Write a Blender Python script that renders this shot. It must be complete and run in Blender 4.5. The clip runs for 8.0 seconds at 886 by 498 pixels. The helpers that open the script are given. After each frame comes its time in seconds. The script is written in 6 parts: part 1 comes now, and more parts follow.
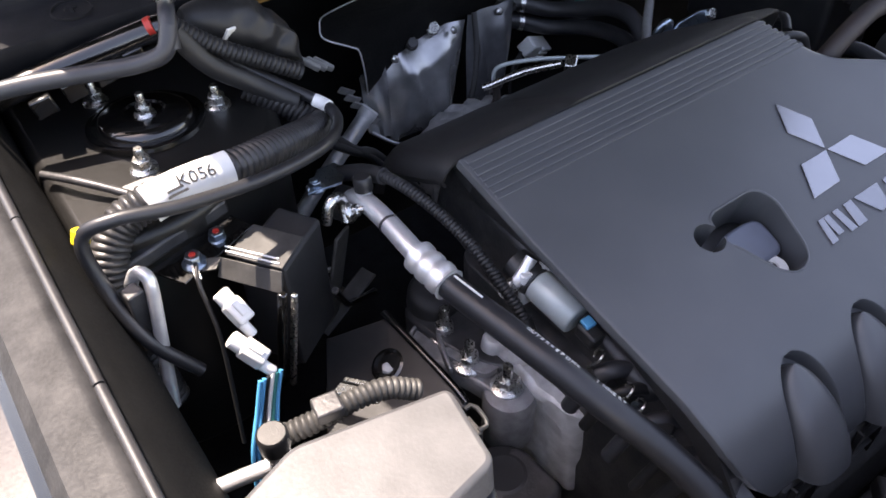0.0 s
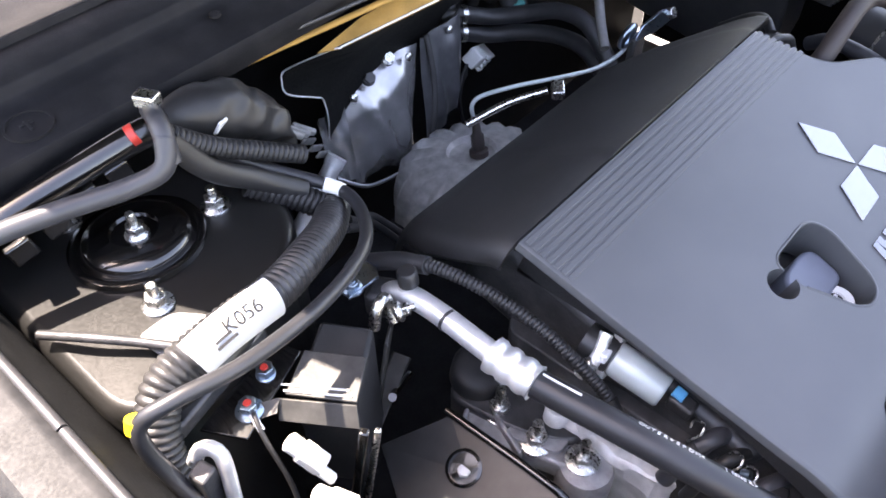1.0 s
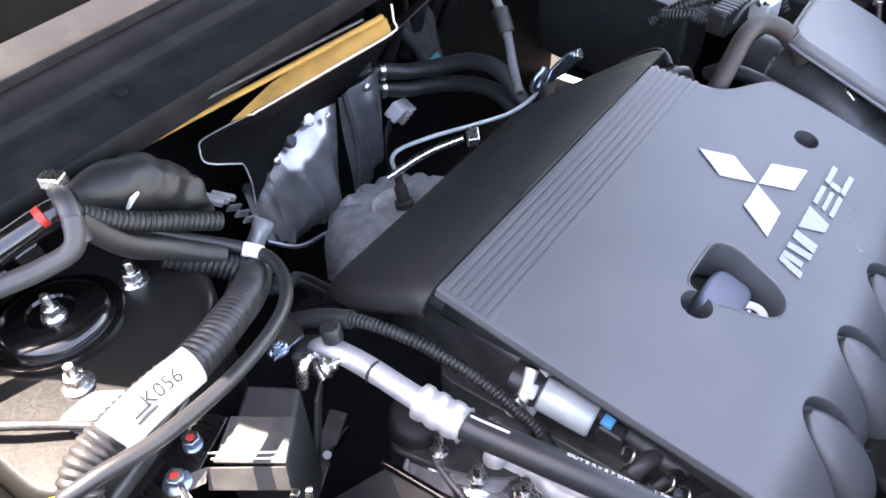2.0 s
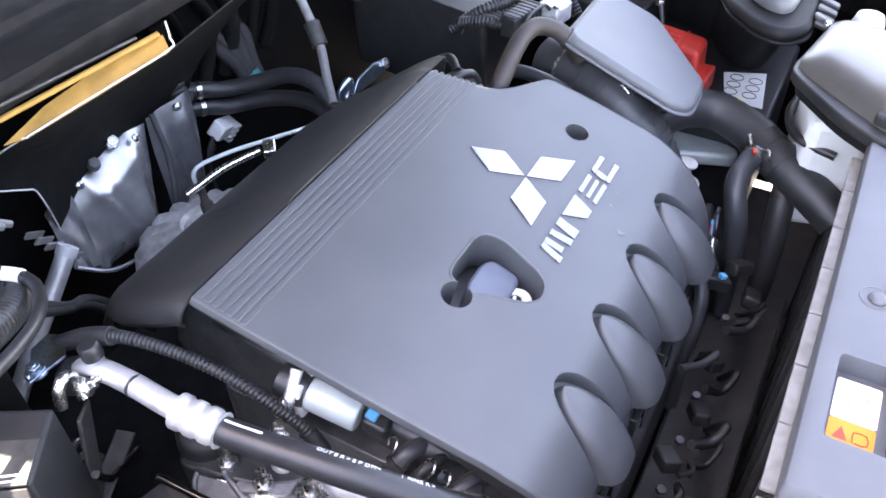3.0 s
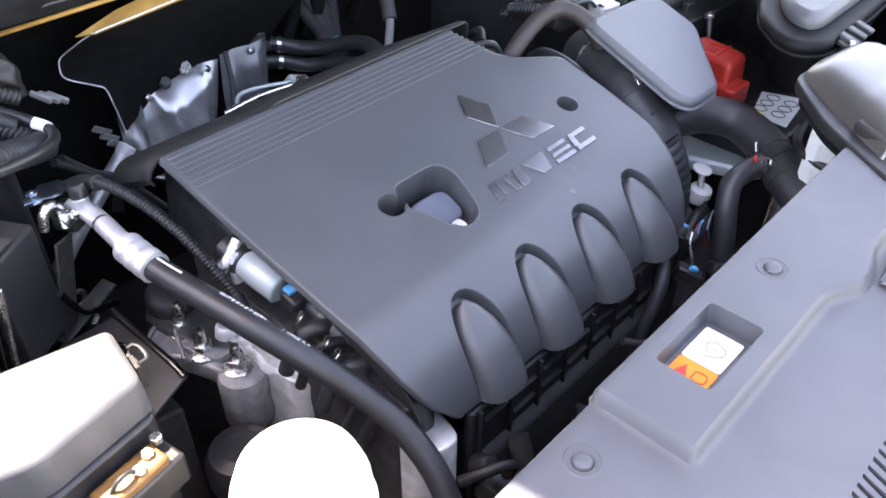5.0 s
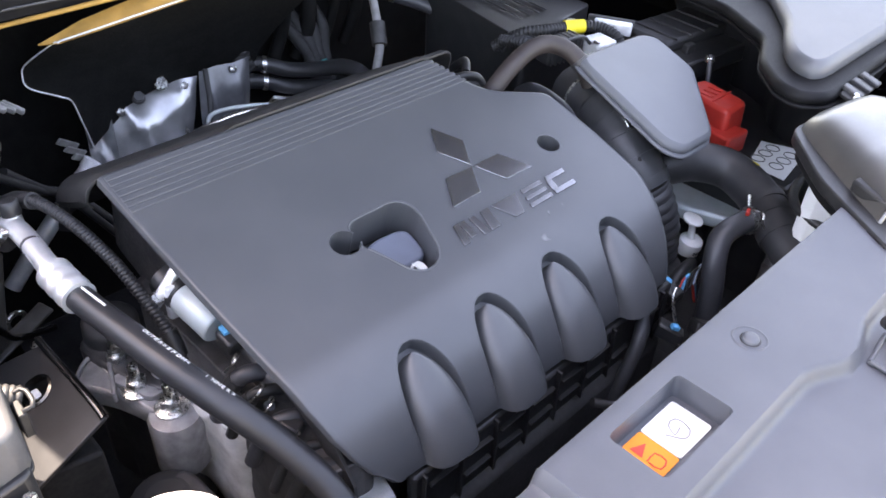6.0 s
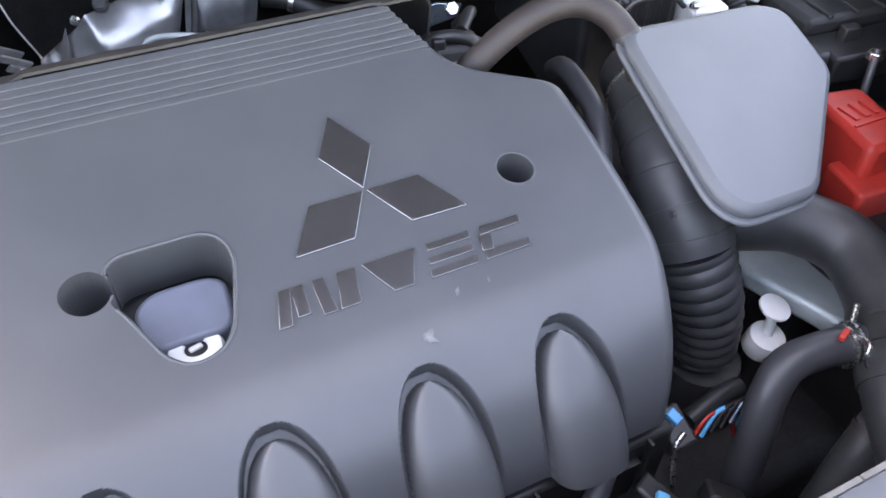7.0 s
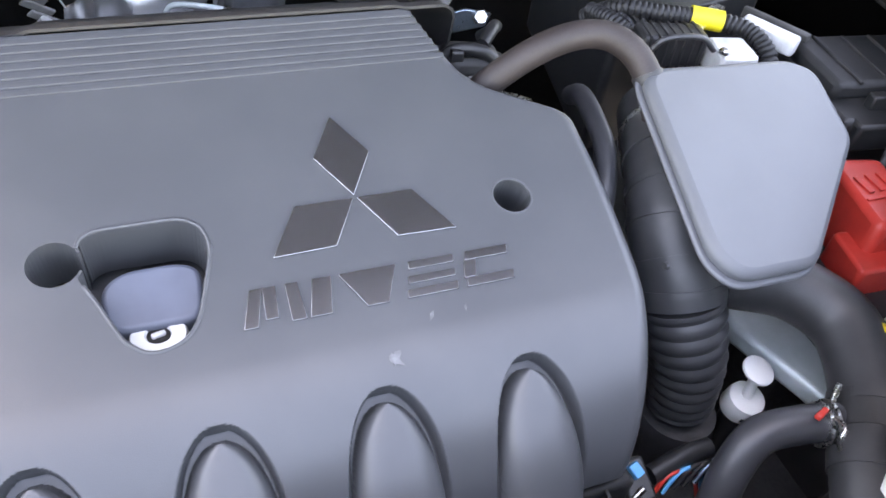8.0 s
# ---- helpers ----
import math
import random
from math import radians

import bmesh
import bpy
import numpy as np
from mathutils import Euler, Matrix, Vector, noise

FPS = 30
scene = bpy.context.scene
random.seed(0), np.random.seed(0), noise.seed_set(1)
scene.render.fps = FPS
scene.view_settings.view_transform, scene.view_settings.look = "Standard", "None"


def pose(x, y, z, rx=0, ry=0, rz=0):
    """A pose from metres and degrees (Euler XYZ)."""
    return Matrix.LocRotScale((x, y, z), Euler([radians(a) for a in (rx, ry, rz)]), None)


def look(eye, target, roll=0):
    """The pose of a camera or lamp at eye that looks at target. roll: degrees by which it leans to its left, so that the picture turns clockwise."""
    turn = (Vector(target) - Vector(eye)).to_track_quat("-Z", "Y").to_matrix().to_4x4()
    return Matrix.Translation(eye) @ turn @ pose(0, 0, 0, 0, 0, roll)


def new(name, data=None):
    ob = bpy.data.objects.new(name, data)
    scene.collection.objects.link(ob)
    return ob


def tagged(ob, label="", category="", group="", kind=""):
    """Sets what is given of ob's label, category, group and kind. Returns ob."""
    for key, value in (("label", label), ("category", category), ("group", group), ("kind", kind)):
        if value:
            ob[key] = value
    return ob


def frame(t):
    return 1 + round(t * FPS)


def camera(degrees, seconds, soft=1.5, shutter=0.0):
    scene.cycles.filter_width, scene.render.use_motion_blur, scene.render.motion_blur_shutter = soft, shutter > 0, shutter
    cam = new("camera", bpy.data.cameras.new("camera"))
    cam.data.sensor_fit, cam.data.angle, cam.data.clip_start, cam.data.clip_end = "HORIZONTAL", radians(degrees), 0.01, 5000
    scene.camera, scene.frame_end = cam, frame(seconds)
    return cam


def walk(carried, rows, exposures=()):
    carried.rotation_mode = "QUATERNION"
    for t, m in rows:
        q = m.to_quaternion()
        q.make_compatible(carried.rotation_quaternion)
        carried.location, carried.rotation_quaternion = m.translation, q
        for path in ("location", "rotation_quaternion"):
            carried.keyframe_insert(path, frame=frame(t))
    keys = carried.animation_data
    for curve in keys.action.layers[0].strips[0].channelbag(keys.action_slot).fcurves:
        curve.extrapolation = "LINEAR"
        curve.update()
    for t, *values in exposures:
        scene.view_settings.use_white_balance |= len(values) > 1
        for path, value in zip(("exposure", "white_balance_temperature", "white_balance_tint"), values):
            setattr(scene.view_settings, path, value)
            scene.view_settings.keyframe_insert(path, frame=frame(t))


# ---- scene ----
cam = camera(58.2, 8.0, soft=1.7)
PATH = [
    (0, (-0.69, -0.306, 1.401), (0.128, 0.869, 0.005), -1.5),
    (0.5, (-0.713, -0.157, 1.424), (0.216, 0.849, -0.034), -2.4),
    (1, (-0.725, -0.098, 1.436), (0.278, 0.818, -0.032), -1.1),
    (1.2, (-0.728, -0.088, 1.438), (0.32, 0.827, 0.001), -0.3),
    (2.3, (-0.704, -0.16, 1.444), (0.483, 0.681, 0.072), -3.9),
    (2.5, (-0.701, -0.181, 1.445), (0.531, 0.593, 0.073), -2.7),
    (3, (-0.653, -0.265, 1.44), (0.624, 0.46, 0.083), -1.6),
    (3.5, (-0.548, -0.387, 1.421), (0.56, 0.53, 0.031), -4.2),
    (4, (-0.503, -0.444, 1.38), (0.488, 0.614, 0.002), -6.4),
    (4.2, (-0.512, -0.461, 1.377), (0.435, 0.626, -0.009), -7.8),
    (5.3, (-0.691, -0.538, 1.398), (0.508, 0.518, 0.194), 2.2),
    (5.5, (-0.703, -0.551, 1.418), (0.506, 0.513, 0.233), 2.2),
    (6, (-0.566, -0.509, 1.36), (0.581, 0.596, 0.15), 3.0),
    (6.5, (-0.329, -0.451, 1.321), (0.527, 0.743, -0.037), -0.1),
    (7, (-0.153, -0.407, 1.256), (0.53, 0.869, -0.124), 2.0),
    (7.5, (-0.087, -0.385, 1.243), (0.583, 0.902, -0.133), 5.6),
    (8, (-0.128, -0.393, 1.263), (0.528, 0.879, -0.134), 9.7),
]
EXPOSURES = [(0.0, 2.73, 8900, 24), (0.3, 3.27, 8900, 24), (0.6, 3.66, 8900, 24), (1.0, 3.77, 8900, 24), (2.5, 4.27, 8900, 24), (3.5, 4.42, 9100, 24), (5.5, 3.82, 9200, 24), (6.5, 3.98, 9700, 22), (8.0, 4.4, 10000, 21)]
walk(cam, [(t, look(eye, target, roll)) for t, eye, target, roll in PATH], EXPOSURES)
SKY, SUN = 0.12, 2.6
scene.cycles.max_bounces = 8

# ---- world, sun, sky ----
SUN_TO = Vector((-0.15, 0.46, 1.0)).normalized()
world = bpy.data.worlds.new("sky")
scene.world = world
world.use_nodes = True
wn = world.node_tree.nodes
sky = wn.new("ShaderNodeTexSky")
sky.sky_type = "NISHITA"
sky.sun_disc = False
sky.sun_elevation = math.asin(SUN_TO.z)
sky.sun_rotation = math.atan2(SUN_TO.x, SUN_TO.y)
wn["Background"].inputs[1].default_value = SKY
world.node_tree.links.new(sky.outputs[0], wn["Background"].inputs[0])
sun = new("sun", bpy.data.lights.new("sun", "SUN"))
sun.data.energy, sun.data.angle, sun.data.color = SUN, radians(0.55), (0.88, 0.95, 1.0)
sun.matrix_world = look(SUN_TO * 10, (0, 0, 0))


# ---- materials ----
def material(name, color, rough=0.5, metal=0.0, vary=0.15, scale=40.0, bump=0.1, fine=400.0, coat=0.0, spec=0.5, dust=0.0):
    m = bpy.data.materials.new(name)
    m.use_nodes = True
    n, link = m.node_tree.nodes, m.node_tree.links.new
    b = n["Principled BSDF"]
    co = n.new("ShaderNodeTexCoord")
    big, small = n.new("ShaderNodeTexNoise"), n.new("ShaderNodeTexNoise")
    big.inputs["Scale"].default_value, big.inputs["Detail"].default_value = scale, 5
    small.inputs["Scale"].default_value, small.inputs["Detail"].default_value = fine, 3
    link(co.outputs["Object"], big.inputs["Vector"])
    link(co.outputs["Object"], small.inputs["Vector"])
    ramp = n.new("ShaderNodeMapRange")
    ramp.inputs[1].default_value, ramp.inputs[2].default_value = 0.3, 0.7
    ramp.inputs[3].default_value, ramp.inputs[4].default_value = 1 - vary, 1 + vary
    link(big.outputs["Fac"], ramp.inputs[0])
    tint = n.new("ShaderNodeMix")
    tint.data_type, tint.blend_type = "RGBA", "MULTIPLY"
    tint.inputs[0].default_value = 1.0
    tint.inputs[6].default_value = (*color, 1)
    link(ramp.outputs[0], tint.inputs[7])
    out = tint.outputs[2]
    if dust:
        d = n.new("ShaderNodeMapRange")
        d.inputs[1].default_value, d.inputs[2].default_value = 0.45, 0.75
        d.inputs[3].default_value, d.inputs[4].default_value = 0.0, dust
        link(big.outputs["Fac"], d.inputs[0])
        mix = n.new("ShaderNodeMix")
        mix.data_type = "RGBA"
        mix.inputs[7].default_value = (0.3, 0.27, 0.23, 1)
        link(d.outputs[0], mix.inputs[0])
        link(out, mix.inputs[6])
        out = mix.outputs[2]
    link(out, b.inputs["Base Color"])
    rr = n.new("ShaderNodeMapRange")
    rr.inputs[1].default_value, rr.inputs[2].default_value = 0.3, 0.7
    rr.inputs[3].default_value, rr.inputs[4].default_value = rough * 0.88, min(rough * 1.12, 1)
    link(small.outputs["Fac"], rr.inputs[0])
    link(rr.outputs[0], b.inputs["Roughness"])
    b.inputs["Metallic"].default_value = metal
    b.inputs["Coat Weight"].default_value = coat
    b.inputs["Specular IOR Level"].default_value = spec
    if bump:
        bp = n.new("ShaderNodeBump")
        bp.inputs["Strength"].default_value, bp.inputs["Distance"].default_value = bump, 0.001
        link(small.outputs["Fac"], bp.inputs["Height"])
        link(bp.outputs[0], b.inputs["Normal"])
    return m


GREY = material("cover_plastic", (0.064, 0.067, 0.072), 0.33, spec=0.53, vary=0.06, scale=12, bump=0.12, fine=1500, dust=0.02)
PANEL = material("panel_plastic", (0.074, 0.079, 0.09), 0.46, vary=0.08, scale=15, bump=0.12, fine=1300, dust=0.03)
LID = material("duct_plastic", (0.098, 0.103, 0.112), 0.5, vary=0.06, scale=15, bump=0.12, fine=1300)
BLACKP = material("black_plastic", (0.018, 0.018, 0.019), 0.4, vary=0.2, bump=0.15, fine=900, dust=0.02)
MATTE = material("matte_black_plastic", (0.017, 0.017, 0.018), 0.6, vary=0.15, bump=0.2, fine=900, dust=0.015)
RUBBER = material("rubber", (0.028, 0.028, 0.03), 0.45, vary=0.2, bump=0.12, fine=700, dust=0.02)
ACHOSE = material("refrigerant_hose_rubber", (0.019, 0.0195, 0.022), 0.4, vary=0.15, bump=0.1, fine=900)
HOSE = material("hose_rubber", (0.036, 0.037, 0.042), 0.42, vary=0.15, bump=0.1, fine=900)
BROWN = material("heater_hose_rubber", (0.026, 0.019, 0.018), 0.6, vary=0.2, bump=0.15, fine=700)
LOOM = material("loom_plastic", (0.018, 0.018, 0.019), 0.42, vary=0.2, bump=0.1, spec=0.35)
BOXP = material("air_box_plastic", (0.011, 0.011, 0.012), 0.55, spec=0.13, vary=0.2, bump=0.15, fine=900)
TERMINAL = material("brown_terminal_plastic", (0.16, 0.075, 0.02), 0.5, vary=0.35, scale=80, bump=0.2)
MOUNTGREY = material("grey_casting", (0.3, 0.3, 0.31), 0.45, 0.4, vary=0.3, scale=60, bump=0.4, fine=400)
BELLOWS = material("bellows_rubber", (0.04, 0.041, 0.044), 0.42, vary=0.15, bump=0.1, fine=700, dust=0.03)
TOWER = material("tower_paint", (0.012, 0.0117, 0.0113), 0.32, spec=0.4, vary=0.25, scale=25, bump=0.05)
PAINT = material("black_body_paint", (0.0035, 0.0033, 0.0033), 0.24, vary=0.2, scale=20, bump=0.02, coat=1.0, dust=0.001)
CAST = material("cast_aluminium", (0.7, 0.7, 0.7), 0.42, 0.3, vary=0.2, scale=60, bump=0.4, fine=500)
STEEL = material("zinc_steel", (0.62, 0.62, 0.6), 0.28, 1.0, vary=0.2, scale=90, bump=0.15)
ALU = material("pipe_aluminium", (0.8, 0.8, 0.8), 0.38, 0.7, vary=0.12, scale=60, bump=0.15)
FOIL = material("heat_shield_foil", (0.36, 0.36, 0.37), 0.24, 0.7, vary=0.2, scale=30, bump=0.1, fine=60)
# darker, rougher foil for the side panel
DARKFOIL = material("dark_shield_foil", (0.11, 0.112, 0.12), 0.32, 0.5, vary=0.25, scale=40, bump=0.1, fine=80)
EMBLEM = material("satin_silver", (0.34, 0.34, 0.36), 0.22, 0.95, vary=0.02, bump=0, fine=8)
DARKMARK = material("mark_satin", (0.26, 0.26, 0.275), 0.24, 0.95, vary=0.05, bump=0, fine=8)
RED = material("red_plastic", (0.5, 0.035, 0.025), 0.42, vary=0.12, bump=0.1)
WHITE = material("white_plastic", (0.76, 0.76, 0.74), 0.45, vary=0.05, bump=0.08)
PAPER = material("label_paper", (0.66, 0.66, 0.64), 0.6, vary=0.05, bump=0.05)
SCUFF = material("scuffed_plastic", (0.13, 0.13, 0.135), 0.6, vary=0.3, scale=200, bump=0.1)
ORANGE = material("orange_print", (0.8, 0.23, 0.015), 0.55, vary=0.05, bump=0.03)
INK = material("ink", (0.02, 0.02, 0.02), 0.6, vary=0.1, bump=0)
REDINK = material("red_print", (0.6, 0.05, 0.03), 0.6, vary=0.1, bump=0)
AMBER = material("ochre_felt", (0.36, 0.19, 0.045), 0.75, vary=0.2, bump=0.4, fine=500)
YELLOW = material("yellow_tape", (0.8, 0.62, 0.03), 0.5, vary=0.08, bump=0.08)
TEAL = material("teal_clip", (0.02, 0.22, 0.2), 0.5, vary=0.1, bump=0.05)
BLUE = material("blue_connector", (0.05, 0.35, 0.62), 0.4, vary=0.1, bump=0.05)
GREYPLUG = material("solenoid_grey", (0.42, 0.47, 0.47), 0.4, 0.2, vary=0.1, bump=0.1)
CASTDARK = material("dark_casting", (0.065, 0.065, 0.068), 0.45, 0.5, vary=0.3, scale=40, bump=0.4, fine=300, dust=0.05)
SILVERBOX = material("resonator_metal", (0.17, 0.168, 0.162), 0.34, 0.75, vary=0.08, scale=25, bump=0.02)
FENDER = material("fender_primer_grey", (0.02, 0.02, 0.021), 0.6, vary=0.4, scale=45, bump=0.15, spec=0.25, dust=0.04)
DULL = material("dusty_black_steel", (0.008, 0.008, 0.008), 0.7, vary=0.3, scale=40, bump=0.2, spec=0.12)
COVERDARK = material("rear_cover_plastic", (0.02, 0.02, 0.021), 0.5, vary=0.1, scale=20, bump=0.15, fine=900, dust=0.02)
# loom plastic made paler, for dust and for the sun on the sleeve
SLEEVE = material("dusty_sunlit_loom_plastic", (0.026, 0.026, 0.027), 0.4, vary=0.25, scale=80, bump=0.1, dust=0.08)
MANI = material("ribbed_shield_steel", (0.5, 0.49, 0.48), 0.32, 0.45, vary=0.25, scale=70, bump=0.2, fine=300)
SUPPORT = material("support_steel", (0.2, 0.195, 0.19), 0.5, vary=0.2, scale=80, bump=0.1)
# grey neck plastic with the blue of the sky's light mixed in
NECK = material("sky_tinted_filler_plastic", (0.12, 0.135, 0.17), 0.4, vary=0.08, bump=0.05)
COWLP = material("cowl_plastic", (0.013, 0.013, 0.0145), 0.7, spec=0.1, vary=0.15, scale=25, bump=0.2, fine=900, dust=0.02)
BRACKET = material("dull_black_steel", (0.055, 0.054, 0.052), 0.5, 0.2, spec=0.35, vary=0.25, scale=60, bump=0.15, dust=0.04)
GROUND = material("concrete", (0.4, 0.39, 0.37), 0.85, vary=0.2, scale=3, bump=0.6, fine=60)
BOLTBLUE = material("bolt_blue_zinc", (0.32, 0.4, 0.48), 0.3, 1.0, vary=0.2, bump=0.1)
GLASS = material("windscreen_glass", (0.03, 0.035, 0.04), 0.05, vary=0.0, bump=0)
LINING = material("bonnet_lining", (0.012, 0.012, 0.012), 0.95, vary=0.2, bump=0.3, fine=200, spec=0.1)
UNDER = material("underbay_grime_and_shade", (0.022, 0.022, 0.023), 0.75, vary=0.4, scale=30, bump=0.4, fine=200)

# ---- mesh helpers ----
IDENT = Matrix.Identity(4)


def part(name, bm, mat, parent=None, label="", smooth=46):
    me = bpy.data.meshes.new(name)
    bmesh.ops.recalc_face_normals(bm, faces=bm.faces)
    for e in bm.edges:
        e.smooth = not smooth or len(e.link_faces) != 2 or e.calc_face_angle(0) < radians(smooth)
    bm.to_mesh(me)
    bm.free()
    me.materials.append(mat)
    ob = new(name, me)
    if parent:
        ob.parent = parent
        ob.matrix_parent_inverse = (parent.matrix_parent_inverse @ parent.matrix_basis).inverted() if parent.parent is None else ob.matrix_parent_inverse
    return tagged(ob, label)


def thing(name, at, label, category, group="", kind=""):
    ob = new(name)
    ob.empty_display_size = 0.02
    ob.matrix_basis = Matrix.Translation(at)
    return tagged(ob, label, category, group, kind)


def curve_points(pts, step=0.004):
    """Evenly spaced points on a smooth line through pts."""
    p = [Vector(a) for a in pts]
    p = [2 * p[0] - p[1]] + p + [2 * p[-1] - p[-2]]
    fine = []
    for i in range(1, len(p) - 2):
        a, b, c, d = p[i - 1:i + 3]
        for k in range(24):
            t = k / 24
            fine.append(0.5 * (2 * b + (c - a) * t + (2 * a - 5 * b + 4 * c - d) * t * t + (3 * b - a - 3 * c + d) * t ** 3))
    fine.append(p[-2])
    out, left = [fine[0]], step
    for a, b in zip(fine, fine[1:]):
        length, at = (b - a).length, 0.0
        while length - at >= left > 0 and length > 0:
            at += left
            out.append(a.lerp(b, at / length))
            left = step
        left -= length - at
    if (out[-1] - fine[-1]).length > step * 0.3:
        out.append(fine[-1])
    return out


def frames_along(path):
    """A tangent, a side and an up for each point of path."""
    tang = [(path[min(i + 1, len(path) - 1)] - path[max(i - 1, 0)]).normalized() for i in range(len(path))]
    up = Vector((0, 0, 1)) if abs(tang[0].z) < 0.9 else Vector((0, 1, 0))
    out = []
    for t in tang:
        up = (up - t * up.dot(t)).normalized()
        out.append((t, t.cross(up), up))
    return out


def tube(pts, r, seg=16, step=0.005, ridge=0.0, pitch=0.008, squash=1.0, bm=None):
    """A closed tube of radius r (a number or a function of 0..1), with ridges of that height and pitch."""
    path = curve_points(pts, pitch / 4 if ridge else step)
    fr = frames_along(path)
    bm = bm or bmesh.new()
    rings = []
    for i, (p, (t, s, u)) in enumerate(zip(path, fr)):
        rad = r(i / (len(path) - 1)) if callable(r) else r
        if ridge:
            rad += ridge * (0.5, 1.0, 0.5, -0.6)[i % 4]
        rings.append([bm.verts.new(p + s * rad * math.cos(a) + u * rad * squash * math.sin(a)) for a in (2 * math.pi * k / seg for k in range(seg))])
    for a, b in zip(rings, rings[1:]):
        for k in range(seg):
            bm.faces.new((a[k], a[(k + 1) % seg], b[(k + 1) % seg], b[k])).smooth = True
    bm.faces.new(rings[0])
    bm.faces.new(rings[-1][::-1])
    return bm


def lathe(profile, m=IDENT, seg=28, bm=None):
    """A turned body from (radius, height) pairs, bottom to top."""
    bm = bm or bmesh.new()
    rings = [[bm.verts.new(m @ Vector((max(r, 1e-4) * math.cos(a), max(r, 1e-4) * math.sin(a), z))) for a in (2 * math.pi * k / seg for k in range(seg))] for r, z in profile]
    for a, b in zip(rings, rings[1:]):
        for k in range(seg):
            bm.faces.new((a[k], a[(k + 1) % seg], b[(k + 1) % seg], b[k])).smooth = True
    bm.faces.new(rings[0][::-1])
    bm.faces.new(rings[-1])
    return bm


def soften(bm, width, segments=2, limit=30):
    if width:
        edges = [e for e in bm.edges if len(e.link_faces) == 2 and e.calc_face_angle(0) > radians(limit)]
        made = bmesh.ops.bevel(bm, geom=edges, offset=width, segments=segments, profile=0.5, affect="EDGES", clamp_overlap=True)
        for f in made["faces"]:
            f.smooth = True
    return bm


def prism(poly, z0, z1, m=IDENT, bevel=0.0, taper=1.0, bm=None):
    """An upright body over a plan polygon; taper scales its top about the middle."""
    own = bmesh.new()
    cx, cy = sum(p[0] for p in poly) / len(poly), sum(p[1] for p in poly) / len(poly)
    low = [own.verts.new((x, y, z0)) for x, y in poly]
    top = [own.verts.new((cx + (x - cx) * taper, cy + (y - cy) * taper, z1)) for x, y in poly]
    own.faces.new(low[::-1])
    own.faces.new(top)
    for k in range(len(poly)):
        j = (k + 1) % len(poly)
        f = own.faces.new((low[k], low[j], top[j], top[k]))
        f.smooth = len(poly) > 8 and (low[k].co - low[j].co).length < 0.012
    bmesh.ops.recalc_face_normals(own, faces=own.faces)
    soften(own, bevel)
    own.transform(m)
    if bm is None:
        return own
    me = bpy.data.meshes.new("tmp")
    own.to_mesh(me)
    own.free()
    bm.from_mesh(me)
    bpy.data.meshes.remove(me)
    return bm


def box(size, m=IDENT, bevel=0.002, taper=1.0, bm=None):
    x, y, z = (a / 2 for a in size)
    return prism([(-x, -y), (x, -y), (x, y), (-x, y)], -z, z, m, bevel, taper, bm)


def rounded(poly, radius, n=5):
    """A polygon with its corners rounded."""
    out = []
    for i, p in enumerate(poly):
        a, b, c = Vector(poly[i - 1]), Vector(p), Vector(poly[(i + 1) % len(poly)])
        r1, r2 = min(radius, (a - b).length * 0.45), min(radius, (c - b).length * 0.45)
        s, e = b + (a - b).normalized() * r1, b + (c - b).normalized() * r2
        for k in range(n + 1):
            t = k / n
            out.append(tuple((1 - t) ** 2 * s + 2 * t * (1 - t) * b + t * t * e))
    return out


def between(a, b):
    """A pose at a whose z runs to b."""
    a, b = Vector(a), Vector(b)
    return Matrix.Translation(a) @ (b - a).to_track_quat("Z", "Y").to_matrix().to_4x4()


def sheet(rows, thick=0.003, bm=None):
    """A skin through rows of points, with a thickness below it."""
    bm = bm or bmesh.new()
    grid = [[bm.verts.new(p) for p in row] for row in rows]
    faces = []
    for a, b in zip(grid, grid[1:]):
        for k in range(len(a) - 1):
            faces.append(bm.faces.new((a[k], a[k + 1], b[k + 1], b[k])))
    bm.normal_update()
    for f in faces:
        f.smooth = True
    if thick:
        bmesh.ops.solidify(bm, geom=faces, thickness=thick)
        for f in bm.faces:
            f.smooth = True
    return bm


def plate(points, thick=0.002, bevel=0.0):
    """A flat-folded plate with the given outline in space."""
    bm = bmesh.new()
    f = bm.faces.new([bm.verts.new(p) for p in points])
    bm.normal_update()
    bmesh.ops.solidify(bm, geom=[f], thickness=thick)
    bmesh.ops.recalc_face_normals(bm, faces=bm.faces)
    return soften(bm, bevel)


def cut(bm, cutters):
    """bm less the closed bodies in cutters."""
    objs = []
    for b in [bm] + cutters:
        bmesh.ops.recalc_face_normals(b, faces=b.faces)
        me = bpy.data.meshes.new("tmp")
        b.to_mesh(me)
        b.free()
        objs.append(new("tmp", me))
    for c in objs[1:]:
        mod = objs[0].modifiers.new("cut", "BOOLEAN")
        mod.operation, mod.solver, mod.object = "DIFFERENCE", "EXACT", c
    dg = bpy.context.evaluated_depsgraph_get()
    made = bpy.data.meshes.new_from_object(objs[0].evaluated_get(dg))
    out = bmesh.new()
    out.from_mesh(made)
    for o in objs:
        data = o.data
        bpy.data.objects.remove(o)
        bpy.data.meshes.remove(data)
    bpy.data.meshes.remove(made)
    return out


